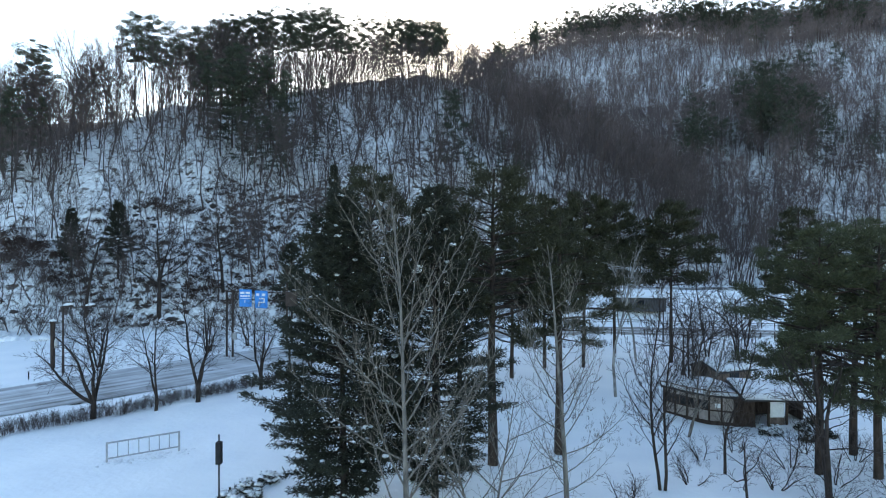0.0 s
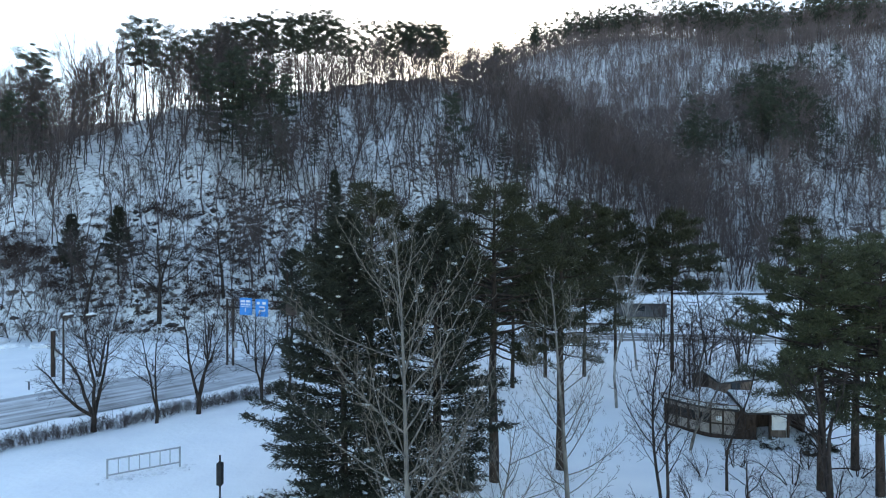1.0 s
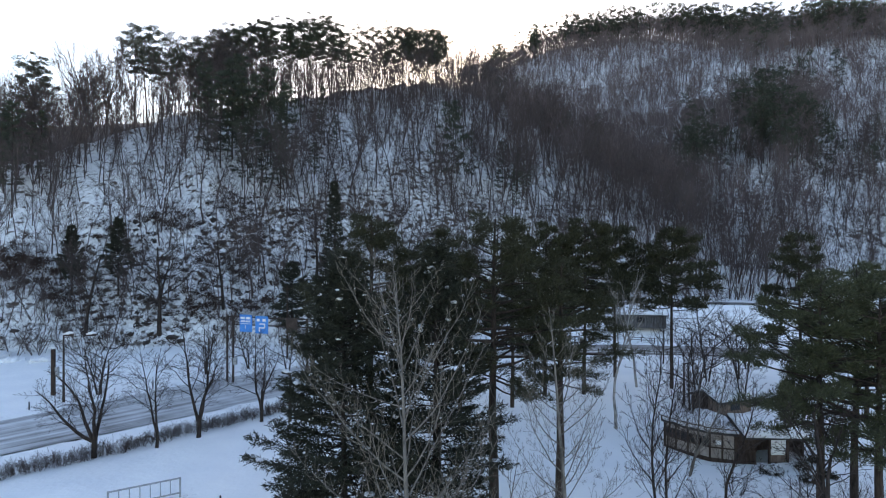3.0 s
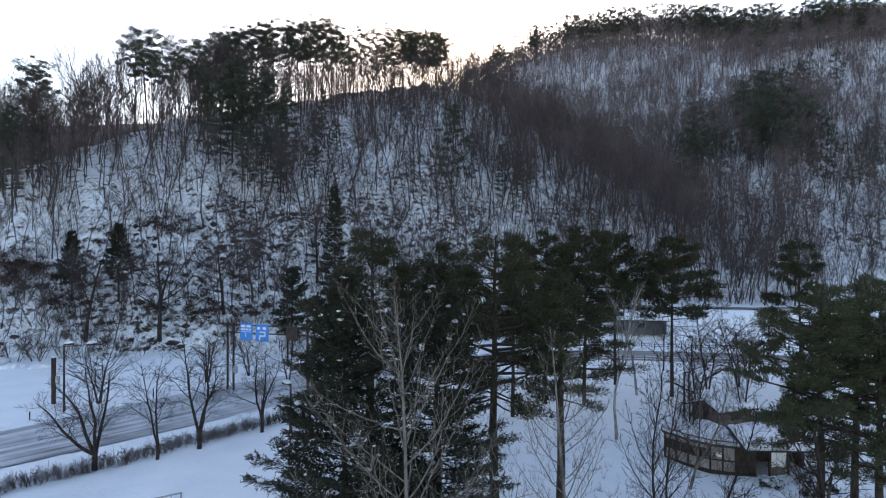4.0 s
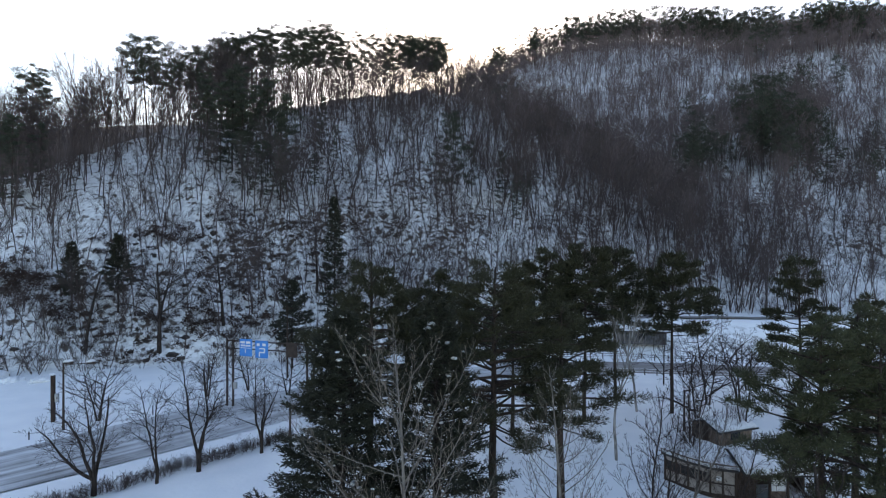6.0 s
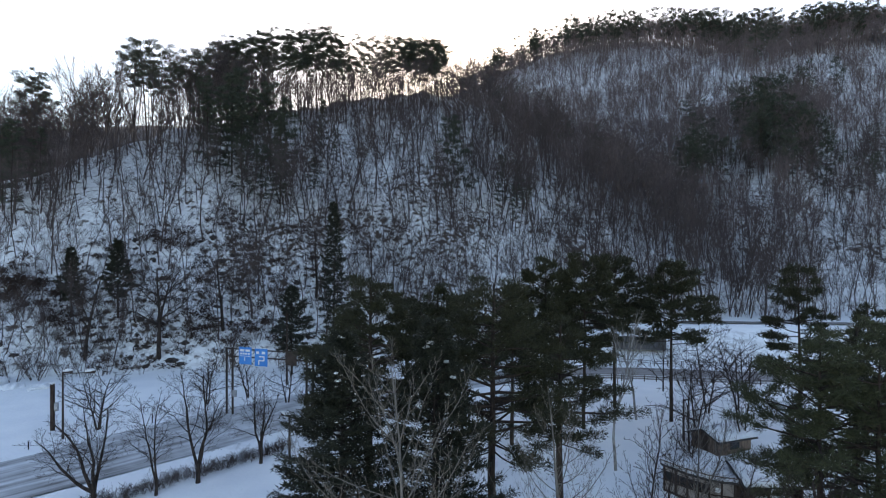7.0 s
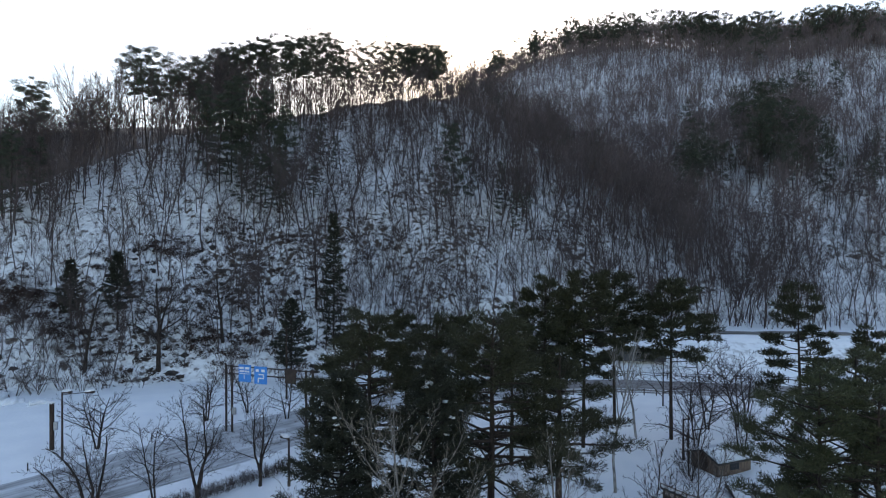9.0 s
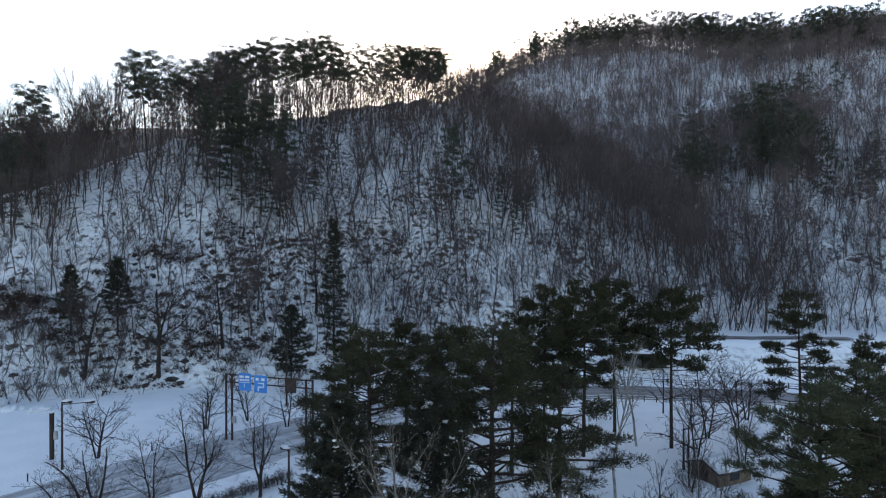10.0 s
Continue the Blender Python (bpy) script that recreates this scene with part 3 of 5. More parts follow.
SHRUB = dict(seg=[4, 3, 2], kids=[7, 4], wob=[0.18, 0.2, 0.18], up=[0.05, 0.04, 0.0], ang=[44, 44], len=[0.5, 0.5], start=[0.15, 0.2], rad=[0.012, 0.012], ref=[1, 1.0],
             sides=[4, 3, 3], thin=0.006, tip=0.3, shape=lambda f: 1.0 - 0.4 * f)


def woodland_parts(seed, h, limbs=14, twigs=10, far=False, wide=0.0):
    """A slim woodland tree, its finest twigs single strands."""
    rng = np.random.default_rng(seed)
    t = Tubes()
    P = dict(WOODLAND, seg=[5, 2], kids=[limbs])
    if far:
        P = dict(WOODLAND, seg=[3, 1], kids=[limbs], sides=[3, 3])
    P["wob"] = [rng.uniform(0.03, 0.10), 0.16]
    P["start"] = [rng.uniform(0.28, 0.55)]
    P["len"] = [rng.uniform(0.36, 0.48)]
    P["ang"] = [rng.uniform(30, 44)]
    lines = Tubes()
    forks = 1 if far or rng.random() < 0.6 else 2
    for k in range(forks):
        a = rng.uniform(0, 6.28)
        grow(lines, rng, np.array([0, 0, -0.4]), (0.14 * k * math.cos(a) + rng.normal(0, 0.05), 0.14 * k * math.sin(a) + rng.normal(0, 0.05), 1), h * (1 - 0.2 * k), (0.0104 if far else 0.0086) * h * (1 - 0.2 * k), 0, P)
    ends, blades = [], []
    for (n, sides), items in lines.sets.items():
        for p, r in items:
            if n == P["seg"][1] + 1:
                ends.append(np.array(p))
            if n == P["seg"][0] + 1 or not far:
                t.add(p, r, sides)
    at, dd, ln, wd = [], [], [], []
    for p in ends:
        L = np.linalg.norm(p[-1] - p[0])
        if far:
            at.append(p[0]), dd.append(unit(p[-1] - p[0])), ln.append(L), wd.append(0.11)
        for k in range(twigs):
            f = rng.uniform(0.2, 1.0) * (len(p) - 1)
            i = min(int(f), len(p) - 2)
            at.append(p[i] + (p[i + 1] - p[i]) * (f - i))
            dd.append(unit(unit(p[i + 1] - p[i]) + rng.normal(0, 0.5, 3) + np.array([0, 0, 0.2])))
            ln.append(L * rng.uniform(0.3, 0.65))
            wd.append((wide or (0.10 if twigs > 8 else 0.17)) if far else 0.046)
    at, dd, ln, wd = np.array(at), np.array(dd), np.array(ln), np.array(wd)[:, None]
    s = np.cross(dd, rng.normal(0, 1, dd.shape))
    s /= np.linalg.norm(s, axis=1, keepdims=True)
    t.blades.append(np.stack([at - s * wd / 2, at + s * wd / 2, at + dd * ln[:, None]], 1))
    return t


def merged(name, templates, places, mat, rng, tilt=0.05):
    """Many copies of a few templates as one mesh. places: rows of x, y, z, size."""
    vs, qs, ts, base = [], [], [], 0
    pick = rng.integers(0, len(templates), len(places))
    for k, tp in enumerate(templates):
        rows = places[pick == k]
        if not len(rows):
            continue
        v, q, t = tp.arrays()
        a = rng.uniform(0, 6.283, len(rows))
        c, s = np.cos(a)[:, None], np.sin(a)[:, None]
        lx, ly = rng.normal(0, tilt, (2, len(rows), 1))
        sz = rows[:, 3:4]
        wide = sz * rng.uniform(0.8, 1.2, (len(rows), 1))
        X = (v[None, :, 0] * c - v[None, :, 1] * s) * wide + lx * v[None, :, 2] * sz + rows[:, 0:1]
        Y = (v[None, :, 0] * s + v[None, :, 1] * c) * wide + ly * v[None, :, 2] * sz + rows[:, 1:2]
        Z = v[None, :, 2] * sz + rows[:, 2:3]
        vs.append(np.stack([X, Y, Z], -1).reshape(-1, 3))
        off = base + np.arange(len(rows))[:, None, None] * len(v)
        qs.append((q[None] + off).reshape(-1, 4))
        ts.append((t[None] + off).reshape(-1, 3))
        base += len(rows) * len(v)
    return raw_mesh(name, np.concatenate(vs), [np.concatenate(qs), np.concatenate(ts)])


rng = np.random.default_rng(11)


def scatter(x0, x1, y0, y1, step, keep):
    X, Y = np.meshgrid(np.arange(x0, x1, step), np.arange(y0, y1, step))
    X = X.ravel() + rng.uniform(-0.5, 0.5, X.size) * step
    Y = Y.ravel() + rng.uniform(-0.5, 0.5, Y.size) * step
    m = rng.random(X.size) < keep
    return X[m], Y[m]


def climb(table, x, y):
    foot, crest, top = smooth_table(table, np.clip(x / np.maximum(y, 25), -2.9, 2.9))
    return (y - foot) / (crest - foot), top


# woods on the nearer hill
X, Y = scatter(-190, 120, 78, 300, 4.05, 0.94)
s, top = climb(HILL_NEAR, X, Y)
sf, _ = climb(HILL_FAR, X, Y)
U = X / Y
ok = (s > 0.02) & (s < 1.14) & (top > 4) & (U > -0.78) & ((sf < 0.18) | (hill(HILL_NEAR, X, Y, 1.0) > hill(HILL_FAR, X, Y, 1.3) - 3)) & (road_distance(X, Y) > 9)
X2, Y2 = scatter(-175, -10, 110, 240, 3.5, 0.72)
s2, top2 = climb(HILL_NEAR, X2, Y2)
crest = (s2 > 0.78) & (s2 < np.where(X2 / Y2 < -0.5, 1.2, 1.12)) & (X2 / Y2 > -0.82) & (X2 / Y2 < -0.3)
X, Y, s, U, ok = (np.concatenate(v) for v in ((X, X2), (Y, Y2), (s, s2), (U, X2 / Y2), (ok, crest)))
clump = wavy(X * 0.13, Y * 0.13)
ok &= rng.random(X.size) < np.clip(0.8 + 0.25 * clump, 0.3, 1.0) * np.where((s > 0.9) & (U > -0.3) & (U < 0.0), 0.55, 1.0)
X, Y, s = X[ok], Y[ok], s[ok]
size = rng.uniform(0.68, 1.15, X.size) * np.where(s < 0.25, 0.75, 1.0) * np.where((U[ok] < -0.5) & (s < 0.85), 0.85, 1.0) * np.where((s > 0.75) & (U[ok] < -0.3), 1.2, 1.0)
NEAR_WOODS = [woodland_parts(100 + i, 18.5, 15, 15) for i in range(9)]
foot_trees = np.argsort(s)[:260]
rest = np.setdiff1d(np.arange(X.size), foot_trees)
Z = land(X, Y)
woods = part("bare_woods", merged("bare_woods", NEAR_WOODS, np.stack([X, Y, Z, size], 1)[rest], M_TWIG_FAR, rng, 0.06), M_TWIG_FAR)
tagged(woods, "leafless slender trees covering the snowy hillside", "woods", kind="stuff")
wood_meshes = [t.mesh("woodland_tree") for t in NEAR_WOODS]
for i in foot_trees:
    ob = part("bare_tree", wood_meshes[int(rng.integers(0, 9))], M_TWIG_FAR)
    ob.matrix_world = pose(X[i], Y[i], Z[i], rng.normal(0, 3), rng.normal(0, 3), rng.uniform(0, 360)) @ Matrix.Diagonal((size[i], size[i], size[i], 1))
    tagged(ob, "slender leafless tree at the foot of the snowy slope", "tree", "bare trees at the foot of the hill")

# woods on the farther hill
X, Y = scatter(-60, 330, 118, 350, 4.5, 0.95)
s, top = climb(HILL_FAR, X, Y)
sn, tn = climb(HILL_NEAR, X, Y)
U = X / Y
ok = (s > 0.0) & (s < 1.05) & (U > -0.06) & (U < 0.92) & (hill(HILL_NEAR, X, Y, 1.0) < hill(HILL_FAR, X, Y, 1.3) + 2) & (road_distance(X, Y) > 12)
ok &= rng.random(X.size) < np.clip(0.85 + 0.3 * wavy(X * 0.06, Y * 0.06), 0.35, 1.0)
X, Y = X[ok], Y[ok]
low = Y < 225
low_woods = part("lower_bare_woods", merged("lower_bare_woods", NEAR_WOODS, np.stack([X, Y, land(X, Y), rng.uniform(0.5, 0.9, X.size)], 1)[low], M_TWIG_FAR, rng), M_TWIG_FAR)
tagged(low_woods, "leafless trees low on the farther mountainside", "woods", kind="stuff")
X, Y = X[~low], Y[~low]
BX, BY = scatter(5, 110, 150, 262, 3.5, 0.95)
bs, bt = climb(HILL_NEAR, BX, BY)
keep = (BX / BY > 0.03) & (BX / BY < 0.5) & (bs > 0.5) & (bs < 1.06) & (rng.random(BX.size) < np.clip(0.12 + 0.3 * wavy(BX * 0.09, BY * 0.09), 0.03, 0.45) * np.clip((BX / BY) / 0.16, 0.1, 1))
X, Y = np.concatenate([X, BX[keep]]), np.concatenate([Y, BY[keep]])
BX, BY = scatter(40, 170, 160, 268, 4.0, 0.95)
keep = (BX / BY > 0.27) & (BX / BY < 0.63) & (climb(HILL_NEAR, BX, BY)[0] > 0.7) & (rng.random(BX.size) < np.clip(0.5 + 0.4 * wavy(BX * 0.11, BY * 0.11), 0.12, 0.9))
X, Y = np.concatenate([X, BX[keep]]), np.concatenate([Y, BY[keep]])
BX, BY = scatter(95, 205, 160, 262, 4.2, 0.95)
keep = (BX / BY > 0.55) & (BX / BY < 0.78) & (rng.random(BX.size) < np.clip(0.5 + 0.45 * wavy(BX * 0.1, BY * 0.1), 0.1, 0.9))
X, Y = np.concatenate([X, BX[keep]]), np.concatenate([Y, BY[keep]])
FAR_WOODS = [woodland_parts(200 + i, 16.5, 16, 9, True) for i in range(7)]
mid = Y < 340
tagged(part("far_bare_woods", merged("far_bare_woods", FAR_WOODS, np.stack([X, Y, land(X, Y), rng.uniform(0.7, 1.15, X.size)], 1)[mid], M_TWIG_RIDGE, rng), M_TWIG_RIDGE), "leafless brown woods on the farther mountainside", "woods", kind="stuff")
# a close belt of trees along the skyline itself
U = np.linspace(0.06, 0.9, 1000)
f, c, top = smooth_table(HILL_FAR, U)
D = f + (c - f) * rng.uniform(0.90, 1.0, U.size)
belt = np.stack([U * D, D, land(U * D, D), rng.uniform(0.65, 1.1, U.size)], 1)
# the highest woods, close below the skyline
X, Y = scatter(-30, 470, 330, 620, 5.1, 0.95)
s, top = climb(HILL_FAR, X, Y)
ok = (s > 0.3) & (s < 1.04) & (X / Y > -0.03) & (X / Y < 0.82) & (rng.random(X.size) < np.clip(0.88 + 0.3 * wavy(X * 0.06, Y * 0.06), 0.4, 1.0))
X, Y = X[ok], Y[ok]
HIGH_WOODS = [woodland_parts(220 + i, 16.5, 12, 6, True) for i in range(6)]
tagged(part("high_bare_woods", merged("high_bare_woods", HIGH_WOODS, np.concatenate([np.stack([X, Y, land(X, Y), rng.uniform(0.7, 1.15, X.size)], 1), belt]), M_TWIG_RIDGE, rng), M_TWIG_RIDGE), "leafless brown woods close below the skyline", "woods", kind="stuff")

# pines along the crests and in groups on the slopes
def cloud_pine(seed, h, start, spread, limbs, blades, length, width, trunk=0.2, pads=2, flat=0.24, low=False):
    """A tall red pine: flat, separate pads of needles on a long trunk, widest in the middle of the crown or low down."""
    rng = np.random.default_rng(seed)
    wood, needles = Tubes(), Tubes()
    n = 7
    tp = np.zeros((n, 3))
    tp[:, 2] = np.linspace(-0.6, h * 0.97, n)
    tp[1:, :2] = np.cumsum(rng.normal(0, 0.045 * h / n, (n - 1, 2)), axis=0)
    wood.add(tp, trunk * (1 - 0.8 * np.linspace(0, 1, n) ** 1.3), 4)
    at, way = [], []
    az = rng.uniform(0, 6)
    for i in range(limbs):
        f = (i + rng.uniform(0, 0.9)) / limbs
        g = (start + (0.985 - start) * f) * (n - 1)
        j = min(int(g), n - 2)
        p = tp[j] + (tp[j + 1] - tp[j]) * (g - j)
        az += 2.4 + rng.normal(0, 0.6)
        shape = (1 - f) ** 0.6 if low else math.sin(math.pi * min(1.0, 0.16 + 0.84 * (1 - f))) ** 0.8
        ln = spread * (0.25 + 0.85 * shape) * rng.uniform(0.5, 1.15)
        d = np.array([math.cos(az), math.sin(az), 0.05 + 0.5 * f + rng.normal(0, 0.1)])
        e = p + d * ln
        wood.add([p, e], [0.05, 0.02], 3)
        for k in range(pads):
            c = p + d * ln * (0.55 + 0.5 * k / max(1, pads - 1)) + rng.normal(0, 0.16 * ln, 3) * (1, 1, 0.3)
            r = (0.45 + 0.11 * ln) * rng.uniform(0.7, 1.25) * (spread / 3.6) ** 0.5
            q = rng.normal(0, 1, (blades, 3))
            q *= (rng.random((blades, 1)) ** 0.45) / np.linalg.norm(q, axis=1, keepdims=True)
            at.append(c + q * np.array([1.55, 1.55, 4.2 * flat]) * r)
            way.append(unit(d + np.array([0, 0, 0.25]))[None] + q * (0.9, 0.9, 0.35))
    at, way = np.concatenate(at), np.concatenate(way)
    way /= np.linalg.norm(way, axis=1, keepdims=True)
    needles.blades.append(needle_blades(rng, at, way, 1, length, width, 0.5, 0.75))
    return wood, needles


def wood_of_pines(label, forms, rows, needles):
    """Many pines as one wood: crowns, and the trunks as their part."""
    state = rng.bit_generator.state
    trunks = part("trunks", merged("trunks", [p[0] for p in forms], rows, M_BARK_PINE, rng, 0.03), M_BARK_PINE)
    rng.bit_generator.state = state
    crowns = part("pine_woods", merged("pine_woods", [p[1] for p in forms], rows, needles, rng, 0.03), needles)
    tagged(crowns, label, "woods", kind="stuff")
    trunks.parent = crowns


def standing_pines(label, group, forms, rows, needles):
    """The same as single trees, each with its trunk and crown."""
    meshes = [(w.mesh("trunk"), n.mesh("crown")) for w, n in forms]
    for x, y, z, size in rows:
        k = int(rng.integers(0, len(forms)))
        wide = size * rng.uniform(0.9, 1.12)
        t = thing("pine_tree", pose(x, y, z, rng.normal(0, 1.5), rng.normal(0, 1.5), rng.uniform(0, 360)) @ Matrix.Diagonal((wide, wide, size, 1)), label, "tree", group)
        part("trunk", meshes[k][0], M_BARK_PINE, t)
        part("crown", meshes[k][1], needles, t)


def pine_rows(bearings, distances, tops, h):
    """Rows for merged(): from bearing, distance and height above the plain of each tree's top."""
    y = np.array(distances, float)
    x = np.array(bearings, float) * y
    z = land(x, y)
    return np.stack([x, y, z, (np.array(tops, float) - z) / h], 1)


def jittered(a, b, n):
    return a + (b - a) * (np.arange(n) + rng.uniform(0.1, 0.9, n)) / n


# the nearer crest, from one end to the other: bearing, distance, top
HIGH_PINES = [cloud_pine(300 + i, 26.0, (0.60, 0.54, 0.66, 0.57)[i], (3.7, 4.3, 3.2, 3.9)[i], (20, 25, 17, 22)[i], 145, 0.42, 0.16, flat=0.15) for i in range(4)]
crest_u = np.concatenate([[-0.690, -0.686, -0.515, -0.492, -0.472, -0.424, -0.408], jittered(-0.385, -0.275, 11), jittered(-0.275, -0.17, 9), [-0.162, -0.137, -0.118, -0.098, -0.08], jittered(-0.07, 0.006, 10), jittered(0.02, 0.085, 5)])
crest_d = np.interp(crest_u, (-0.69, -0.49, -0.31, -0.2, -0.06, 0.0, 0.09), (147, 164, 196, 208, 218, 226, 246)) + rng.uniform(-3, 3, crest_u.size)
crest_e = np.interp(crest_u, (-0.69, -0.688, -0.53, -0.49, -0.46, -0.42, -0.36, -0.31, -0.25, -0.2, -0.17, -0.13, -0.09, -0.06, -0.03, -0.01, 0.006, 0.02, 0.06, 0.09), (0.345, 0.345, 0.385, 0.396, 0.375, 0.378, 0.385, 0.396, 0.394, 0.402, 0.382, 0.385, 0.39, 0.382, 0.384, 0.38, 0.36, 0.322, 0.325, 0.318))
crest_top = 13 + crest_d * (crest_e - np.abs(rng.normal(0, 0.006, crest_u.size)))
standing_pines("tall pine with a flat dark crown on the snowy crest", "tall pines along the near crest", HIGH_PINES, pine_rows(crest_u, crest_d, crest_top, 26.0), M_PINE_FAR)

# thinner ones between them, with small high crowns
THIN_PINES = [cloud_pine(340 + i, 25.0, (0.74, 0.68, 0.78)[i], (2.3, 2.7, 2.0)[i], (8, 11, 7)[i], 44, 0.55, 0.17, trunk=0.13, flat=0.18) for i in range(3)]
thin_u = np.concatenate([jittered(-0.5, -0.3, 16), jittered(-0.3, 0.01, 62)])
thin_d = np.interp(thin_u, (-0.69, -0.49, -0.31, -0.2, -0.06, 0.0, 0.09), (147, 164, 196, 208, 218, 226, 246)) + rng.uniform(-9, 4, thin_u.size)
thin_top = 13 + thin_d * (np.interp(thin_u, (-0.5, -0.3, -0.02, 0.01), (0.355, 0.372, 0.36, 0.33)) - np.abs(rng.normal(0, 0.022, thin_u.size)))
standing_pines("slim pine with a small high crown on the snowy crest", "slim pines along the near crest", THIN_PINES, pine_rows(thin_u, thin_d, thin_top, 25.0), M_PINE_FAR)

# on its slope, in front of the crest
SLOPE_PINES = [cloud_pine(310 + i, 26.0, (0.22, 0.30, 0.18)[i], (3.8, 4.2, 3.4)[i], (34, 32, 36)[i], 84, 0.52, 0.17, flat=0.11, low=True) for i in range(3)]
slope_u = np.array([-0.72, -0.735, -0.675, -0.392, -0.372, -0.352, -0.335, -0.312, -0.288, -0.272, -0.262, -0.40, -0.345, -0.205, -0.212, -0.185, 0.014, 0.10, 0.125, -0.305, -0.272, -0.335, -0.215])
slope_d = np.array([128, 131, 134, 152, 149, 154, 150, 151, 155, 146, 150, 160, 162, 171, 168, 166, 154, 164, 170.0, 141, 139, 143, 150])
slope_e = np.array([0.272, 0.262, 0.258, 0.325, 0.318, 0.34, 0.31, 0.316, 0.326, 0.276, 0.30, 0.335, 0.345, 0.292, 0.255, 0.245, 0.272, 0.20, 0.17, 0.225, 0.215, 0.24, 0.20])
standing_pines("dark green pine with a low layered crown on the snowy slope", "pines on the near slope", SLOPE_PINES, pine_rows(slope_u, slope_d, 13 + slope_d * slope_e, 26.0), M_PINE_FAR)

# groups on the farther mountainside: bearing from, to, distance from, to, how many, size
DISTANT_PINES = [cloud_pine(320 + i, 24.0, (0.30, 0.40, 0.24)[i], (4.0, 4.4, 3.6)[i], (22, 20, 24)[i], 34, 0.8, 0.28, 0.24) for i in range(3)]
spots = []
for u0, u1, y0, y1, n, z0, z1 in ((0.02, 0.16, 150, 175, 4, 0.45, 0.65), (0.08, 0.22, 200, 236, 7, 0.45, 0.65), (0.39, 0.47, 205, 252, 12, 0.55, 0.95), (0.50, 0.61, 212, 256, 22, 0.6, 1.05), (0.53, 0.64, 196, 222, 9, 0.75, 0.9), (0.66, 0.74, 190, 225, 5, 0.5, 0.6),
                                  (0.235, 0.30, 205, 235, 12, 0.55, 0.75), (0.55, 0.62, 205, 225, 6, 0.5, 0.65), (0.40, 0.66, 262, 300, 9, 0.5, 0.7), (0.52, 0.56, 318, 330, 3, 0.9, 1.1)):
    for k in range(n):
        yy = rng.uniform(y0, y1)
        spots.append((rng.uniform(u0, u1) * yy, yy, rng.uniform(z0, z1)))
spots = np.array(spots)
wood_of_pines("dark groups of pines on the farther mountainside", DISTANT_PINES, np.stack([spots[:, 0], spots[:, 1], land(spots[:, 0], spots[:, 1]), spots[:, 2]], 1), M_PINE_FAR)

SKY_PINES = [cloud_pine(330 + i, 24.5, (0.36, 0.44, 0.28)[i], (3.4, 3.0, 3.6)[i], 12, 22, 0.95, 0.45, 0.26) for i in range(3)]
u = jittered(0.075, 0.90, 430)
u = u[rng.random(430) < np.clip(0.8 + 0.5 * np.sin(u * 31) + 0.3 * np.sin(u * 83 + 1), 0.25, 1)]
f, c, t = smooth_table(HILL_FAR, u)
yy = f + (c - f) * rng.uniform(0.88, 1.0, u.size)
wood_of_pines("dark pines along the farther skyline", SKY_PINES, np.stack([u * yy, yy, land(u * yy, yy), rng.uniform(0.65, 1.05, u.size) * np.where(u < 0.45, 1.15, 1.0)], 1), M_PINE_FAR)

# brown woods on the ridge that closes the view behind the nearer crest
X, Y = scatter(-760, -110, 420, 830, 10.2, 0.97)
s, top = climb(HILL_FAR, X, Y)
ok = (s > 0.25) & (s < 1.03) & (X / Y > -0.92) & (X / Y < -0.24)
X, Y = X[ok], Y[ok]
DISTANT_WOODS = [woodland_parts(240 + i, 16.0, 9, 5, True, 0.34) for i in range(5)]
tagged(part("distant_bare_woods", merged("distant_bare_woods", DISTANT_WOODS, np.stack([X, Y, land(X, Y), rng.uniform(0.75, 1.2, X.size)], 1), M_TWIG_FAR, rng), M_TWIG_FAR), "brown leafless woods on a ridge behind the hill", "woods", kind="stuff")

# brush and rocks on the lower slope
X, Y = scatter(-110, 60, 80, 190, 1.85, 0.85)
s, top = climb(HILL_NEAR, X, Y)
ok = (s > -0.04) & (s < 0.7) & (top > 10) & (X / Y > -0.85) & (road_distance(X, Y) > 8) & (rng.random(X.size) < np.clip(1.0 - 1.3 * s, 0.1, 1) * np.clip(0.7 + 0.5 * wavy(X * 0.2, Y * 0.2), 0.15, 1))
X, Y = X[ok], Y[ok]
X2, Y2 = scatter(20, 150, 112, 190, 3.2, 0.7)
s2, top2 = climb(HILL_FAR, X2, Y2)
ok = (s2 > 0.0) & (s2 < 0.3) & (X2 / Y2 < 0.85) & (Y2 > 123)
X, Y = np.concatenate([X, X2[ok]]), np.concatenate([Y, Y2[ok]])
brush = []
for i in range(7):
    g = np.random.default_rng(400 + i)
    t = Tubes()
    tw = []
    for k in range(5):
        a = g.uniform(0, 6.28)
        p0 = np.array([0.25 * math.cos(a), 0.25 * math.sin(a), -0.1])
        d0 = unit(np.array([0.45 * math.cos(a), 0.45 * math.sin(a), 1.0]))
        L = g.uniform(1.5, 3.6)
        t.add([p0, p0 + d0 * L * 0.5 + g.normal(0, 0.1, 3), p0 + d0 * L + g.normal(0, 0.25, 3)], [0.03, 0.02, 0.01], 3)
        for j in range(8):
            q = p0 + d0 * L * g.uniform(0.25, 1.0)
            e = unit(d0 + g.normal(0, 0.6, 3))
            w = unit(np.cross(e, g.normal(0, 1, 3))) * 0.026
            tw.append([q - w, q + w, q + e * g.uniform(0.5, 1.3)])
    t.blades.append(np.array(tw))
    brush.append(t)
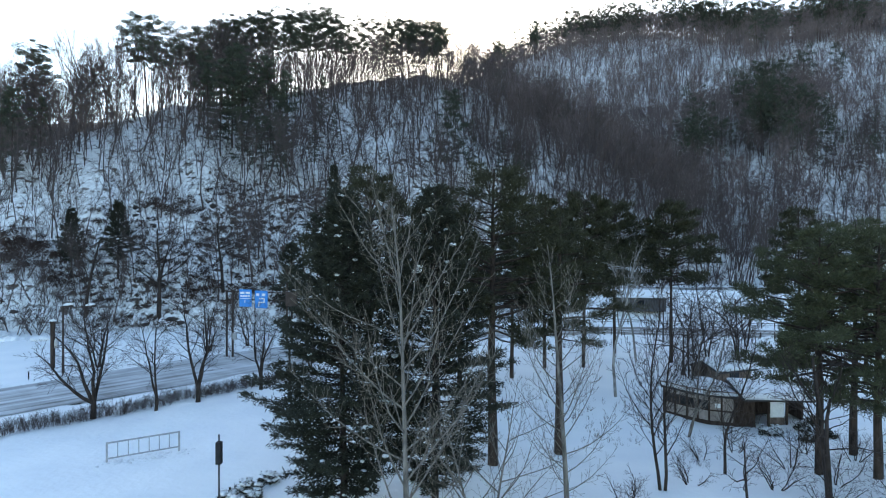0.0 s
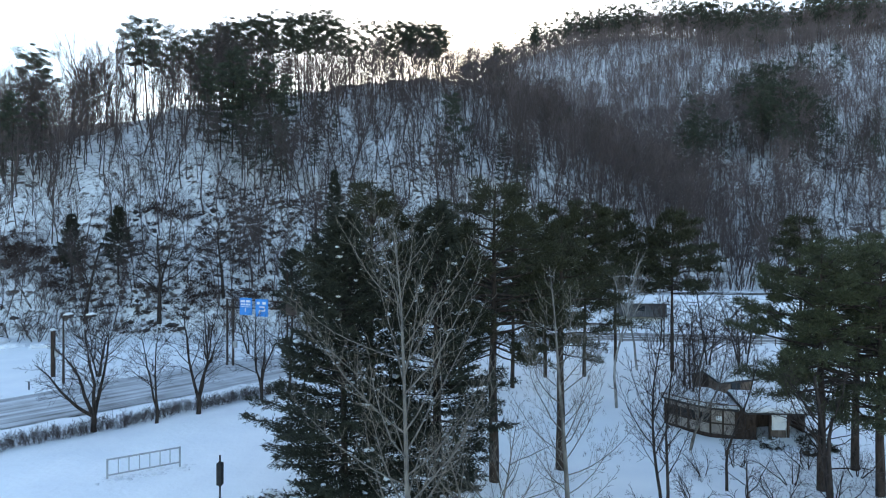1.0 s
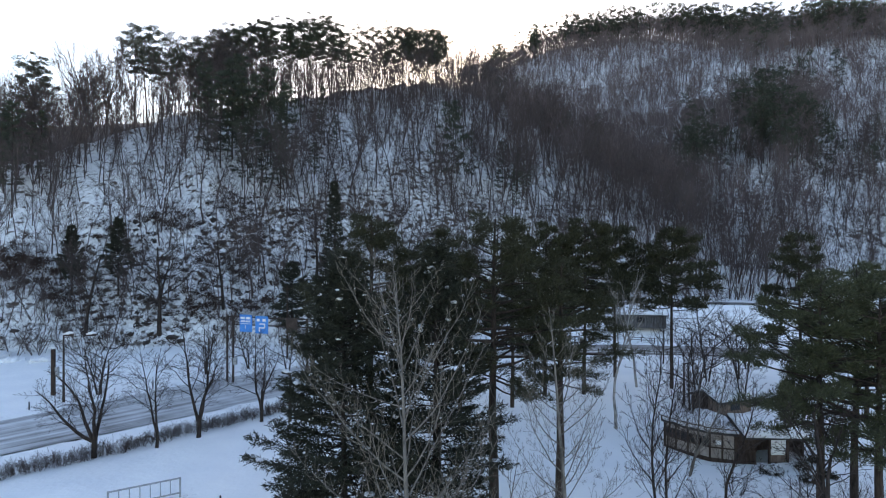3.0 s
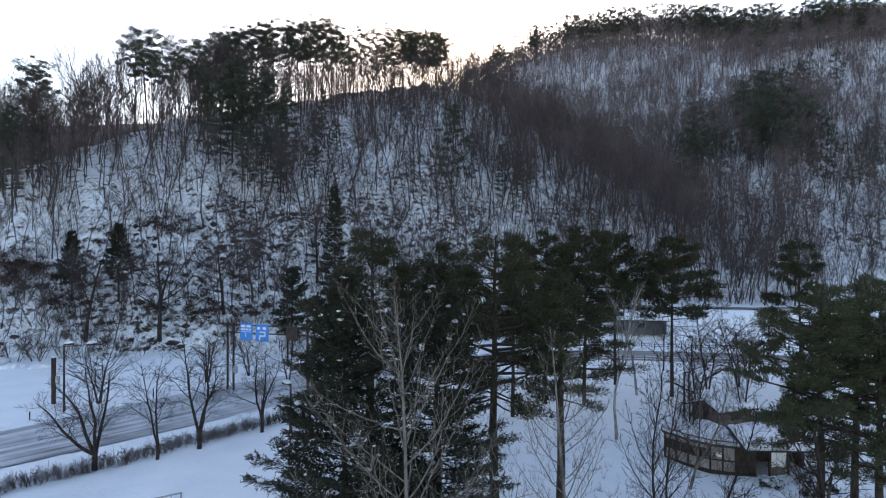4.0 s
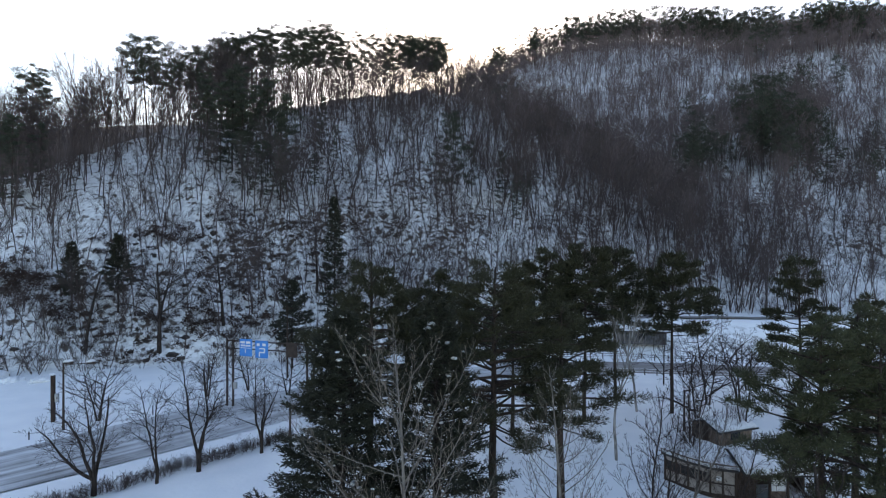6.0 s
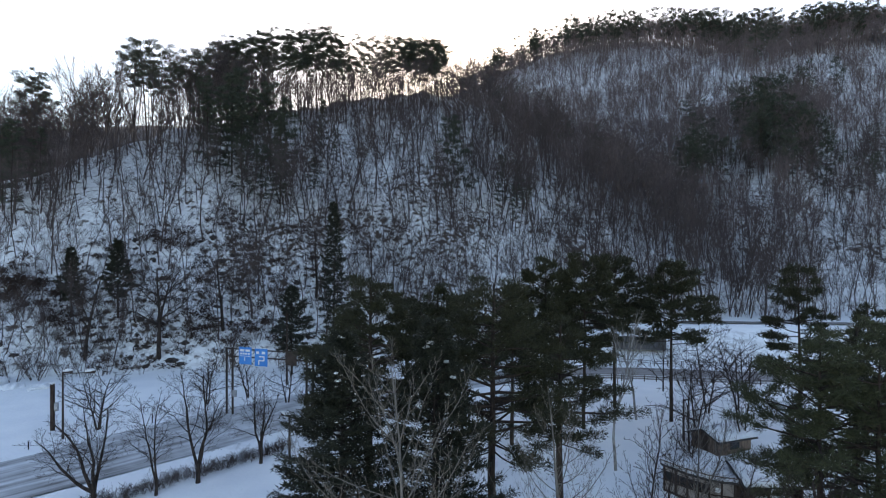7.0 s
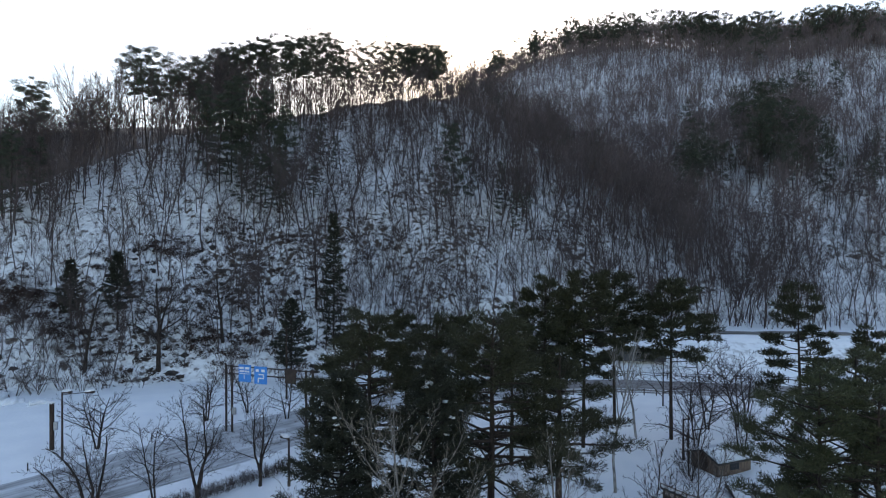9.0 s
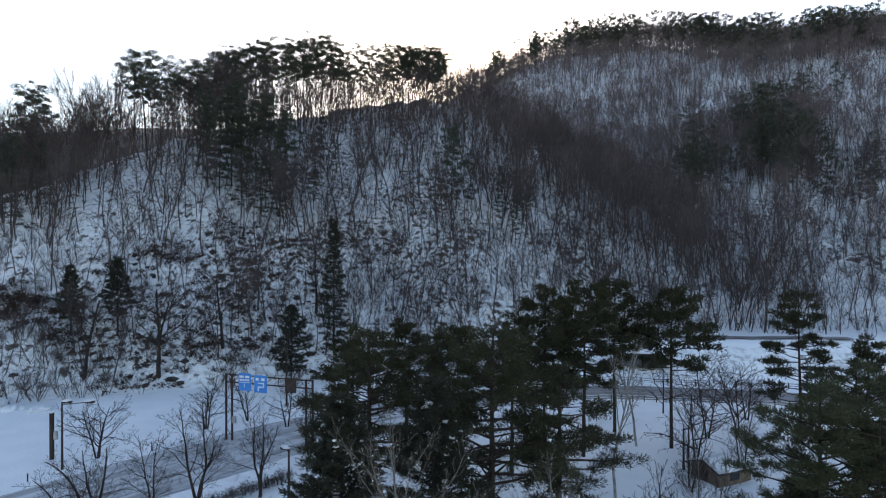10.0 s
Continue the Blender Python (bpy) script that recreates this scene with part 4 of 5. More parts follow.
tagged(part("brush", merged("brush", brush, np.stack([X, Y, land(X, Y), rng.uniform(0.5, 1.3, X.size) * np.where(climb(HILL_NEAR, X, Y)[0] < 0.2, 1.35, 1.0)], 1), M_TWIG_FAR, rng), M_TWIG_FAR), "brown leafless brush on the snowy slope", "brush", kind="stuff")
# and tall scrub along the farther crest, added to cover its sunlit line
U = np.linspace(0.07, 0.9, 560)
f, c, top = smooth_table(HILL_FAR, U)
D = f + (c - f) * rng.uniform(0.965, 1.005, U.size)
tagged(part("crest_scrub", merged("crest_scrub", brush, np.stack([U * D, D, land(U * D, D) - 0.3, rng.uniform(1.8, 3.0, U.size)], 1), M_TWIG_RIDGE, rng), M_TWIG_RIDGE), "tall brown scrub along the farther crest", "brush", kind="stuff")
# dry-leaved undergrowth and rock showing through the snow
X, Y = scatter(-105, 15, 84, 150, 1.7, 0.9)
s, top = climb(HILL_NEAR, X, Y)
pat = wavy(X * 0.22 + 3, Y * 0.25) + 0.6 * wavy(X * 0.6, Y * 0.5 + 2)
ok = (s > 0.0) & (s < 0.42) & (X / Y > -0.82) & (X / Y < 0.05) & (pat > np.where(s < 0.15, -0.35, 0.1))
X, Y = X[ok], Y[ok]
half = rng.random(X.size) < 0.25
rock_at = np.stack([X, Y, land(X, Y) - 0.15], 1)[half]
rocks = part("rocks", lump_mesh("rocks", rng, rock_at, rng.uniform(0.25, 0.75, len(rock_at)), 0.6), M_ROCK)
co = np.empty(len(rocks.data.vertices) * 3)
rocks.data.vertices.foreach_get("co", co)
rocks.data.vertices.foreach_set("co", co + rng.normal(0, 0.11, co.size))
rocks.data.polygons.foreach_set("use_smooth", np.zeros(len(rocks.data.polygons), bool))
tagged(rocks, "dark rocks showing through the snow of the slope", "rocks", kind="stuff")
bush_at = np.stack([X, Y, land(X, Y) + 0.3], 1)[~half]
leafy = Tubes()
thicket = np.concatenate([np.stack([rng.normal(cx, sx, n), rng.normal(cy, sy, n), rng.uniform(0.2, hi, n)], 1) for cx, cy, sx, sy, n, hi in ((-76, 107.5, 3.6, 2.6, 90, 2.2), (-67, 104, 2.4, 1.8, 22, 1.5), (-43.7, 106, 3.4, 2.2, 18, 1.6), (-36.2, 107.5, 3.6, 2.6, 24, 2.2), (-57, 125, 3.6, 2.4, 13, 1.4))])
thicket[:, 2] += land(thicket[:, 0], thicket[:, 1])
bush_at = np.concatenate([bush_at, thicket])
cl = np.repeat(bush_at, 34, 0) + rng.normal(0, 1, (len(bush_at) * 34, 3)) * np.array([0.55, 0.5, 0.24])
leafy.blades.append(needle_blades(rng, cl, np.repeat([[0, 0, 1.0]], len(cl), 0), 3, 0.34, 0.15, 1.2))
tagged(part("undergrowth", leafy.mesh("undergrowth"), M_LEAF_DRY), "dry brown undergrowth on the lower slope", "undergrowth", kind="stuff")


# ---- trees in the park ----
rng = np.random.default_rng(5)
bare_tree("bare_tree", -1.5, 24.6, bare_parts(1, 14.9, dict(ASCENDING, thin=0.0065, rad=[0.0060, 0.0095, 0.010], kids=[34, 11, 2], ang=[50, 50, 48], len=[0.60, 0.21, 0.5], up=[0.0, 0.085, 0.2, 0.15], shape=lambda f: 1.15 * (1 - f) ** 0.75 * (0.65 + 0.7 * f) + 0.08), r=0.14), M_BARK_GREY, M_TWIG_GREY, "tall leafless grey tree with ascending limbs in the snow")
bare_tree("bare_tree", 5.9, 28.6, bare_parts(2, 13.4, dict(ASCENDING, len=[0.40, 0.24, 0.5], kids=[40, 10, 2], thin=0.007, ang=[66, 46, 46], up=[0.0, 0.17, 0.2, 0.12], start=[0.1, 0.2, 0.2], shape=lambda f: 0.62 + 0.5 * math.sin(3.1 * min(1.0, f * 1.15)) - 0.5 * f), r=0.14), M_BARK_GREY, M_TWIG_GREY, "slim leafless grey tree with a straight trunk")
bare_tree("bare_tree", 1.7, 25.0, bare_parts(7, 7.6, dict(ASCENDING, thin=0.006, rad=[0.0075, 0.0095, 0.010], kids=[20, 8, 2], ang=[56, 50, 48], len=[0.66, 0.24, 0.5], up=[0.0, 0.06, 0.15, 0.1], start=[0.1, 0.18, 0.2]), trunks=2, r=0.07, fork=0.3), M_BARK_GREY, M_TWIG_GREY, "small leafless grey tree with long spreading limbs")
conifer("fir_tree", -4.9, 29.3, fir_parts(3, 15.8, 4.6, 225, density=0.9), M_BARK_DARK, M_FIR, "dense dark green fir with lumps of snow", seed=3, size=(0.04, 0.22))
conifer("fir_tree", -0.4, 31.0, fir_parts(4, 16.2, 4.0, 195, density=0.9), M_BARK_DARK, M_FIR, "dense dark green fir behind a leafless tree", seed=4, size=(0.04, 0.22))
for x, y, h, sp, st, n, seed in ((3.0, 36.0, 18.2, 4.8, 0.44, 74, 22), (-4.7, 38.0, 18.4, 4.6, 0.53, 58, 23), (7.6, 39.2, 15.9, 4.2, 0.50, 50, 24), (-0.5, 41.0, 17.6, 4.0, 0.54, 44, 25),
                                 (11.2, 66, 18.8, 5.2, 0.42, 66, 26), (15.6, 66.5, 19.4, 5.2, 0.44, 66, 27), (21.5, 75, 19.4, 5.0, 0.52, 56, 28), (26.3, 69, 18.6, 5.0, 0.50, 54, 29),
                                 (-4.3, 71.5, 14.5, 3.8, 0.5, 36, 41), (-9.5, 64, 13.5, 3.4, 0.5, 32, 42), (1.6, 58, 15.5, 4.0, 0.54, 34, 43), (7.0, 61, 15.5, 4.0, 0.54, 36, 44), (42, 70.5, 18.2, 4.4, 0.25, 48, 30), (41, 58, 14.5, 3.6, 0.25, 44, 31)):
    form = tufted_pine(seed, h, st, sp, n, 8.0, 115, 0.24, 0.052, trunk=0.29) if y < 50 else tufted_pine(seed, h, st, sp, n, 8.0, 54, 0.40, 0.13, trunk=0.2)
    conifer("pine_tree", x, y, form, M_BARK_PINE, M_PINE, "tall dark green pine with a bare lower trunk", "pines in the park", seed=seed)
for x, y, h, sp, seed, low in ((23.0, 36.6, 15.2, 4.8, 33, 0.40), (27.4, 40.0, 15.8, 5.2, 34, 0.26), (25.6, 35.2, 14.4, 4.6, 35, 0.34)):
    conifer("pine_tree", x, y, tufted_pine(seed, h, low, sp, 52, 7.5, 120, 0.26, 0.058, trunk=0.24, top=0.6, rise=0.45), M_BARK_PINE, M_PINE_LIGHT, "spreading green pine beside the hut", "pines beside the hut", seed=seed)
conifer("conifer_tree", -20, 110, fir_parts(36, 25, 3.2, 130, step=0.4, blade=1.9, density=0.7), M_BARK_DARK, M_FIR, "very tall narrow conifer at the foot of the hill", size=(0.1, 0.3))
for x, y, h, sp, seed in ((-57.0, 105, 13.5, 2.6, 37), (-64.9, 104.5, 12.0, 2.2, 38), (-24, 95, 14, 3.6, 39)):
    conifer("conifer_tree", x, y, fir_parts(seed, h, sp * 1.05, 80, step=0.34, blade=1.8, density=0.7, start=0.26), M_BARK_DARK, M_FIR, "small dark conifer at the foot of the hill", "conifers at the foot of the hill", size=(0.08, 0.25))

# street trees along the hedge: a short trunk that forks into curved stems
def forked_parts(seed, h, stems, r):
    """stems: bearing, how far each leans out, and its share of the height."""
    rng = np.random.default_rng(seed)
    wood, twigs = Tubes(), Tubes()
    fork = 0.16 * h
    wood.add([(0, 0, -0.2), (0.02, 0.01, 0.25), (0.05, 0.0, fork * 0.6), (0.02, 0.02, fork * 1.06)], [r * 1.25, r, r * 0.92, r * 0.8], 9)
    habit = dict(ROUNDED, seg=[8, 6, 4, 3], wob=[0.13, 0.17, 0.18, 0.18], up=[0.05, 0.05, 0.03, 0.02], kids=[14, 10, 7], len=[0.5, 0.46, 0.42], ang=[46, 46, 46], start=[0.16, 0.2, 0.15], rad=[0.012, 0.009, 0.009], tip=0.16, thin=0.009, shape=lambda f: 0.95 - 0.55 * f)
    for bearing, out, share in stems:
        c, q = math.cos(radians(bearing)), math.sin(radians(bearing))
        grow(wood, rng, np.array([0.02 + 0.25 * r * c, 0.02 + 0.25 * r * q, fork * 0.9]), (out * c, out * q, 1.0), (h - fork) * share * 1.06, r * 0.72, 0, habit, twigs)
    return wood, twigs


for x, y, h, seed, r, stems in ((-26.9, 46.0, 8.4, 50, 0.21, ((175, 0.55, 0.9), (5, 0.10, 1.0), (60, 0.3, 0.85), (188, 5.0, 0.85))), (-23.2, 48.4, 8.2, 51, 0.13, ((170, 0.22, 0.95), (10, 0.05, 1.0))),
                                (-20.8, 50.8, 9.3, 52, 0.19, ((178, 0.20, 1.0), (8, 0.30, 0.95), (80, 0.25, 0.7))), (-16.9, 55.5, 8.0, 53, 0.16, ((165, 0.25, 1.0), (0, 0.18, 0.9), (60, 0.3, 0.75)))):
    bare_tree("bare_tree", x, y, forked_parts(seed, h, stems, r), M_BARK_DARK, M_TWIG_DARK, "dark leafless street tree forking low into spreading stems", "street trees along the hedge")
for x, y, h, seed, k, bark in ((12.1, 33.0, 11.8, 60, 2, M_BARK_DARK), (17.2, 36.5, 9.5, 61, 1, M_BARK_DARK), (22.0, 53.5, 9.0, 62, 2, M_BARK_DARK), (18.6, 45.5, 10.5, 55, 2, M_BARK_GREY), (25.5, 62.0, 9.5, 56, 1, M_BARK_DARK), (30.0, 60.0, 9.0, 57, 2, M_BARK_DARK)):
    bare_tree("bare_tree", x, y, bare_parts(seed, h, dict(SLENDER, start=[0.18, 0.15, 0.2], len=[0.34, 0.36, 0.5], wob=[0.07, 0.11, 0.14, 0.16]), trunks=k, r=0.10, fork=0.06), bark, M_TWIG_DARK, "slender dark leafless tree in the snow", "bare trees near the hut")
for x, y, h, seed in ((16.0, 55.5, 15.4, 63), (22.6, 70.0, 16.7, 64)):
    bare_tree("birch_tree", x, y, bare_parts(seed, h, dict(SLENDER, kids=[13, 6, 3], up=[0.0, 0.05, 0.05, 0.06], len=[0.40, 0.34, 0.5], ang=[30, 34, 40], start=[0.36, 0.2, 0.2], wob=[0.11, 0.08, 0.12, 0.14], rad=[0.014, 0.010, 0.01], thin=0.012), r=0.15, lean=(-0.05, 0.0)), M_BARK_PALE, M_TWIG_GREY, "pale leafless birch with upright limbs", "pale birches")
for x, y, h, seed, k in ((36, 73, 8.6, 65, 2), (32.0, 72.5, 9.2, 66, 2), (27.0, 64, 8.2, 67, 2), (40.5, 80, 7.0, 73, 2), (30.5, 83, 6.5, 74, 1), (-38, 66, 6.0, 68, 3), (-30, 76, 5.6, 69, 3), (-20, 77, 5.0, 70, 2), (-14.5, 66, 5.6, 71, 2), (-26, 80, 5.0, 72, 2)):
    bare_tree("bare_tree", x, y, bare_parts(seed, h, dict(ROUNDED, kids=[9, 7, 4], thin=0.014), trunks=k, r=0.11), M_BARK_DARK, M_TWIG_DARK, "leafless tree standing in snow beside the road", "bare roadside trees")
for x, y, h, seed in ((21.7, 37.5, 2.8, 76), (14.0, 34.0, 2.0, 77), (24.6, 31.5, 2.4, 78), (18.6, 33.5, 2.6, 79), (19.3, 30.0, 2.2, 94), (22.6, 34.5, 2.8, 95), (17.0, 39.5, 2.4, 96), (24.5, 40.5, 2.6, 97), (20.2, 41.5, 2.2, 98), (9.3, 30.5, 2.4, 99), (26.5, 38.5, 2.6, 93), (16.2, 79.0, 1.4, 161), (17.6, 79.6, 1.2, 162), (19.0, 79.2, 1.5, 163), (20.4, 79.8, 1.3, 164), (21.9, 80.0, 1.4, 165)):
    bare_tree("bare_shrub", x, y, bare_parts(seed, h, dict(SHRUB, kids=[9, 6]), trunks=5, r=0.04, fork=0.75), M_BARK_DARK, M_TWIG_DARK, "leafless many-stemmed shrub in the snow", "shrubs near the hut")

bare_tree("bare_tree", 21.0, 32.4, bare_parts(58, 7.8, dict(ROUNDED, len=[0.62, 0.46, 0.40], start=[0.4, 0.2, 0.15], kids=[9, 8, 6], rad=[0.011, 0.009, 0.009], up=[0.0, 0.05, 0.03, 0.02]), trunks=2, r=0.19, fork=0.08), M_BARK_DARK, M_TWIG_DARK, "old leafless tree with forked trunk and spreading limbs")
bare_tree("bare_tree", 15.8, 31.0, bare_parts(59, 3.4, dict(ROUNDED, kids=[8, 7, 4]), trunks=1, r=0.08), M_BARK_DARK, M_TWIG_DARK, "small leafless tree with a low crown in the snow")

for x, y, h, seed, k in ((-47.2, 99.4, 15.0, 151, 2), (-39.1, 106.5, 12.5, 152, 1), (-58.0, 96.9, 13.0, 153, 1), (-25.0, 118.3, 13.0, 154, 1)):
    bare_tree("bare_tree", x, y, bare_parts(seed, h, dict(ROUNDED, thin=0.022, kids=[9, 7, 5], len=[0.5, 0.42, 0.4], start=[0.34, 0.2, 0.15]), trunks=k, r=0.3, fork=0.12), M_BARK_DARK, M_TWIG_DARK, "stout leafless tree at the foot of the snowy slope", "stout trees below the hill")

# clipped hedge along the road
ha, hb = np.array([-36.0, 34.5]), np.array([-15.0, 59.5])
hn = np.array([-(hb - ha)[1], (hb - ha)[0]]) / np.linalg.norm(hb - ha)
tt = np.linspace(0, 1, 260)
hp = ha + (hb - ha) * tt[:, None] + hn * (0.4 + rng.uniform(-0.55, 0.55, (260, 1)))
stems = []
for i in range(5):
    g = np.random.default_rng(500 + i)
    t = Tubes()
    for k in range(4):
        a = g.uniform(0, 6.28)
        grow(t, g, np.array([0.12 * math.cos(a), 0.12 * math.sin(a), -0.1]), (0.3 * math.cos(a), 0.3 * math.sin(a), 1), g.uniform(0.6, 1.0), 0.012, 0, dict(SHRUB, seg=[2, 1], kids=[8], sides=[3, 3], thin=0.007))
    stems.append(t)
tagged(part("hedge", merged("hedge", stems, np.stack([hp[:, 0], hp[:, 1], land(hp[:, 0], hp[:, 1]), rng.uniform(0.95, 1.4, 260)], 1), M_TWIG_DARK, rng), M_TWIG_DARK), "low brown leafless hedge along the snowy road edge", "hedge", kind="stuff")


# ---- things in the snow ----
def barrier():
    a, b = Vector((-20.5, 36.5, 0)), Vector((-17.1, 38.8, 0))
    d = (b - a).normalized()
    L = (b - a).length
    t = thing("metal_barrier", pose(a.x, a.y, land1(a.x, a.y), 0, 0, math.degrees(math.atan2(d.y, d.x))), "grey steel tube barrier standing in the snow", "barrier")
    part("top_rail", box(L, 0.09, 0.09, (L / 2, 0, 1.15)), M_STEEL, t)
    part("bottom_rail", box(L, 0.08, 0.08, (L / 2, 0, 0.2)), M_STEEL, t)
    for x in (0.0, L):
        part("post", box(0.11, 0.11, 1.3, (x, 0, 0.55)), M_STEEL, t)
    for i in range(1, 7):
        part("bar", box(0.055, 0.055, 0.88, (L * i / 7, 0, 0.68), 0.005), M_STEEL, t)


barrier()
# trodden snow round the barrier's feet
g = np.random.default_rng(17)
f = g.uniform(-0.1, 1.15, 70)
tr = np.stack([-20.5 + 3.4 * f + g.normal(0.15, 0.28, 70), 36.5 + 2.3 * f + g.normal(-0.15, 0.28, 70), np.zeros(70)], 1)
tr[:, 2] = land(tr[:, 0], tr[:, 1]) - 0.02
trod = part("trodden_snow", lump_mesh("trodden_snow", g, tr, g.uniform(0.07, 0.2, 70), 0.45, 2), M_SNOW)
tagged(trod, "clods of trodden snow beneath the steel barrier", "snow", kind="stuff")


def marker_post():
    x, y = -11.0, 29.4
    t = thing("lamp_post", pose(x, y, land1(x, y)), "slim black post with a dark box near its top", "post")
    part("pole", rod((0, 0, -0.2), (0, 0, 4.05), 0.045), M_BLACK, t)
    part("housing", box(0.28, 0.28, 1.1, (0, 0, 3.15), 0.03), M_BLACK, t)


marker_post()


def street_lamp(x, y, h, arm, turn, label):
    t = thing("street_lamp", pose(x, y, land1(x, y), 0, 0, turn), label, "street lamp", "street lamps along the road")
    part("pole", rod((0, 0, -0.2), (0, 0, h), 0.13, 10, 0.08), M_RUST, t)
    part("base", rod((0, 0, 0), (0, 0, 0.5), 0.14, 10), M_RUST, t)
    part("arm", rod((0, 0, h - 0.25), (arm, 0, h), 0.04), M_RUST, t)
    for x0 in ((arm, 0.35) if arm > 1.5 else (arm,)):
        head = part("lamp_head", box(0.95, 0.4, 0.24, (x0 + 0.2, 0, h + 0.02), 0.08), M_RUST, t)
        part("snow", lump_mesh("snow", np.random.default_rng(9), [np.array([x0 + 0.2, 0, h + 0.17])], [0.34], 0.42), M_SNOW, head, "cap of snow")


street_lamp(-39.6, 62.4, 7.0, 2.7, 0, "brown steel street lamp with snow-capped heads")
street_lamp(-14.1, 55.0, 4.4, 0.3, 150, "steel street lamp with a flat snow-capped head")
street_lamp(25.3, 63.0, 4.3, 0.3, 30, "steel park lamp with a flat snow-capped head")


def notice_post():
    x, y = -42.7, 65.5
    t = thing("utility_post", pose(x, y, land1(x, y)), "thick dark post with a meter box and a cap of snow", "post")
    part("post", box(0.36, 0.36, 5.2, (0, 0, 2.5), 0.03), M_DARK_WOOD, t)
    part("meter_box", box(0.42, 0.25, 0.9, (0.42, 0, 2.6), 0.03), M_STEEL, t)
    part("snow", lump_mesh("snow", np.random.default_rng(8), [np.array([0, 0, 5.15])], [0.3], 0.5), M_SNOW, t, "cap of snow")


notice_post()


def utility_pole(x, y, h):
    t = thing("utility_pole", pose(x, y, land1(x, y)), "dark wooden utility pole with a crossarm", "utility pole", "utility poles")
    part("pole", rod((0, 0, -0.3), (0, 0, h), 0.15, 9, 0.10), M_DARK_WOOD, t)
    part("crossarm", box(1.6, 0.1, 0.12, (0, 0, h - 0.5)), M_DARK_WOOD, t)


utility_pole(-22.8, 87.5, 10.7)


def sign_gantry():
    a, b = np.array([-26.0, 72.0]), np.array([-15.6, 68.5])
    L = float(np.linalg.norm(b - a))
    turn = math.degrees(math.atan2(*(b - a)[::-1]))
    t = thing("sign_gantry", pose(a[0], a[1], land1(a[0], a[1]), 0, 0, turn), "brown steel gantry carrying blue road signs across the road", "road sign")
    for x0 in (0.0, L):
        for o in (0.0, 0.85):
            part("post", box(0.2, 0.2, 8.3, (x0 + o, 0, 4.0), 0.02), M_RUST, t)
        for i in range(5):
            z = 0.5 + i * 1.45
            part("brace", rod((x0, 0, z + (0 if i % 2 else 1.2)), (x0 + 0.85, 0, z + (1.2 if i % 2 else 0)), 0.035, 6), M_RUST, t)
    for z in (7.1, 8.0):
        part("beam", box(L + 0.85, 0.14, 0.14, ((L + 0.85) / 2, 0.1, z), 0.02), M_RUST, t)
    for i in range(9):
        x0 = 0.85 + i * (L - 0.85) / 9
        part("brace", rod((x0, 0.1, 7.1), (x0 + (L - 0.85) / 9, 0.1, 8.0), 0.03, 6), M_RUST, t)
    part("control_box", box(0.5, 0.3, 0.8, (1.2, -0.1, 2.7), 0.03), M_STEEL, t)
    for k, x0 in enumerate((2.75, 4.95)):
        panel = part("sign_panel", box(1.75, 0.06, 2.05, (x0, -0.12, 7.3 - 0.1 * k), 0.02), M_BLUE, t, "blue road sign with white writing")
        z = 7.3 - 0.1 * k
        if k == 0:
            bars = [(-0.42, 0.62, 0.6, 0.26), (0.36, 0.62, 0.6, 0.26), (-0.56, 0.24, 0.26, 0.2), (-0.22, 0.24, 0.26, 0.2), (0.14, 0.24, 0.3, 0.2), (0.52, 0.24, 0.26, 0.2), (0, -0.04, 1.45, 0.06), (-0.05, -0.42, 0.08, 0.42)]
        else:
            bars = [(-0.45, 0.55, 0.4, 0.3), (0.35, 0.55, 0.45, 0.3), (0.1, 0.1, 0.75, 0.14), (0.42, -0.15, 0.14, 0.5), (0.05, -0.35, 0.8, 0.14), (-0.3, -0.6, 0.14, 0.5)]
        for bx, bz, w, h in bars:
            part("lettering", box(w, 0.02, h, (x0 + bx, -0.16, z + bz), 0.0), M_WHITE, panel)
    part("sign_back", box(1.5, 0.08, 1.7, (8.9, 0.05, 7.3), 0.02), M_RUST, t, "dark back of a sign facing the other way")


sign_gantry()


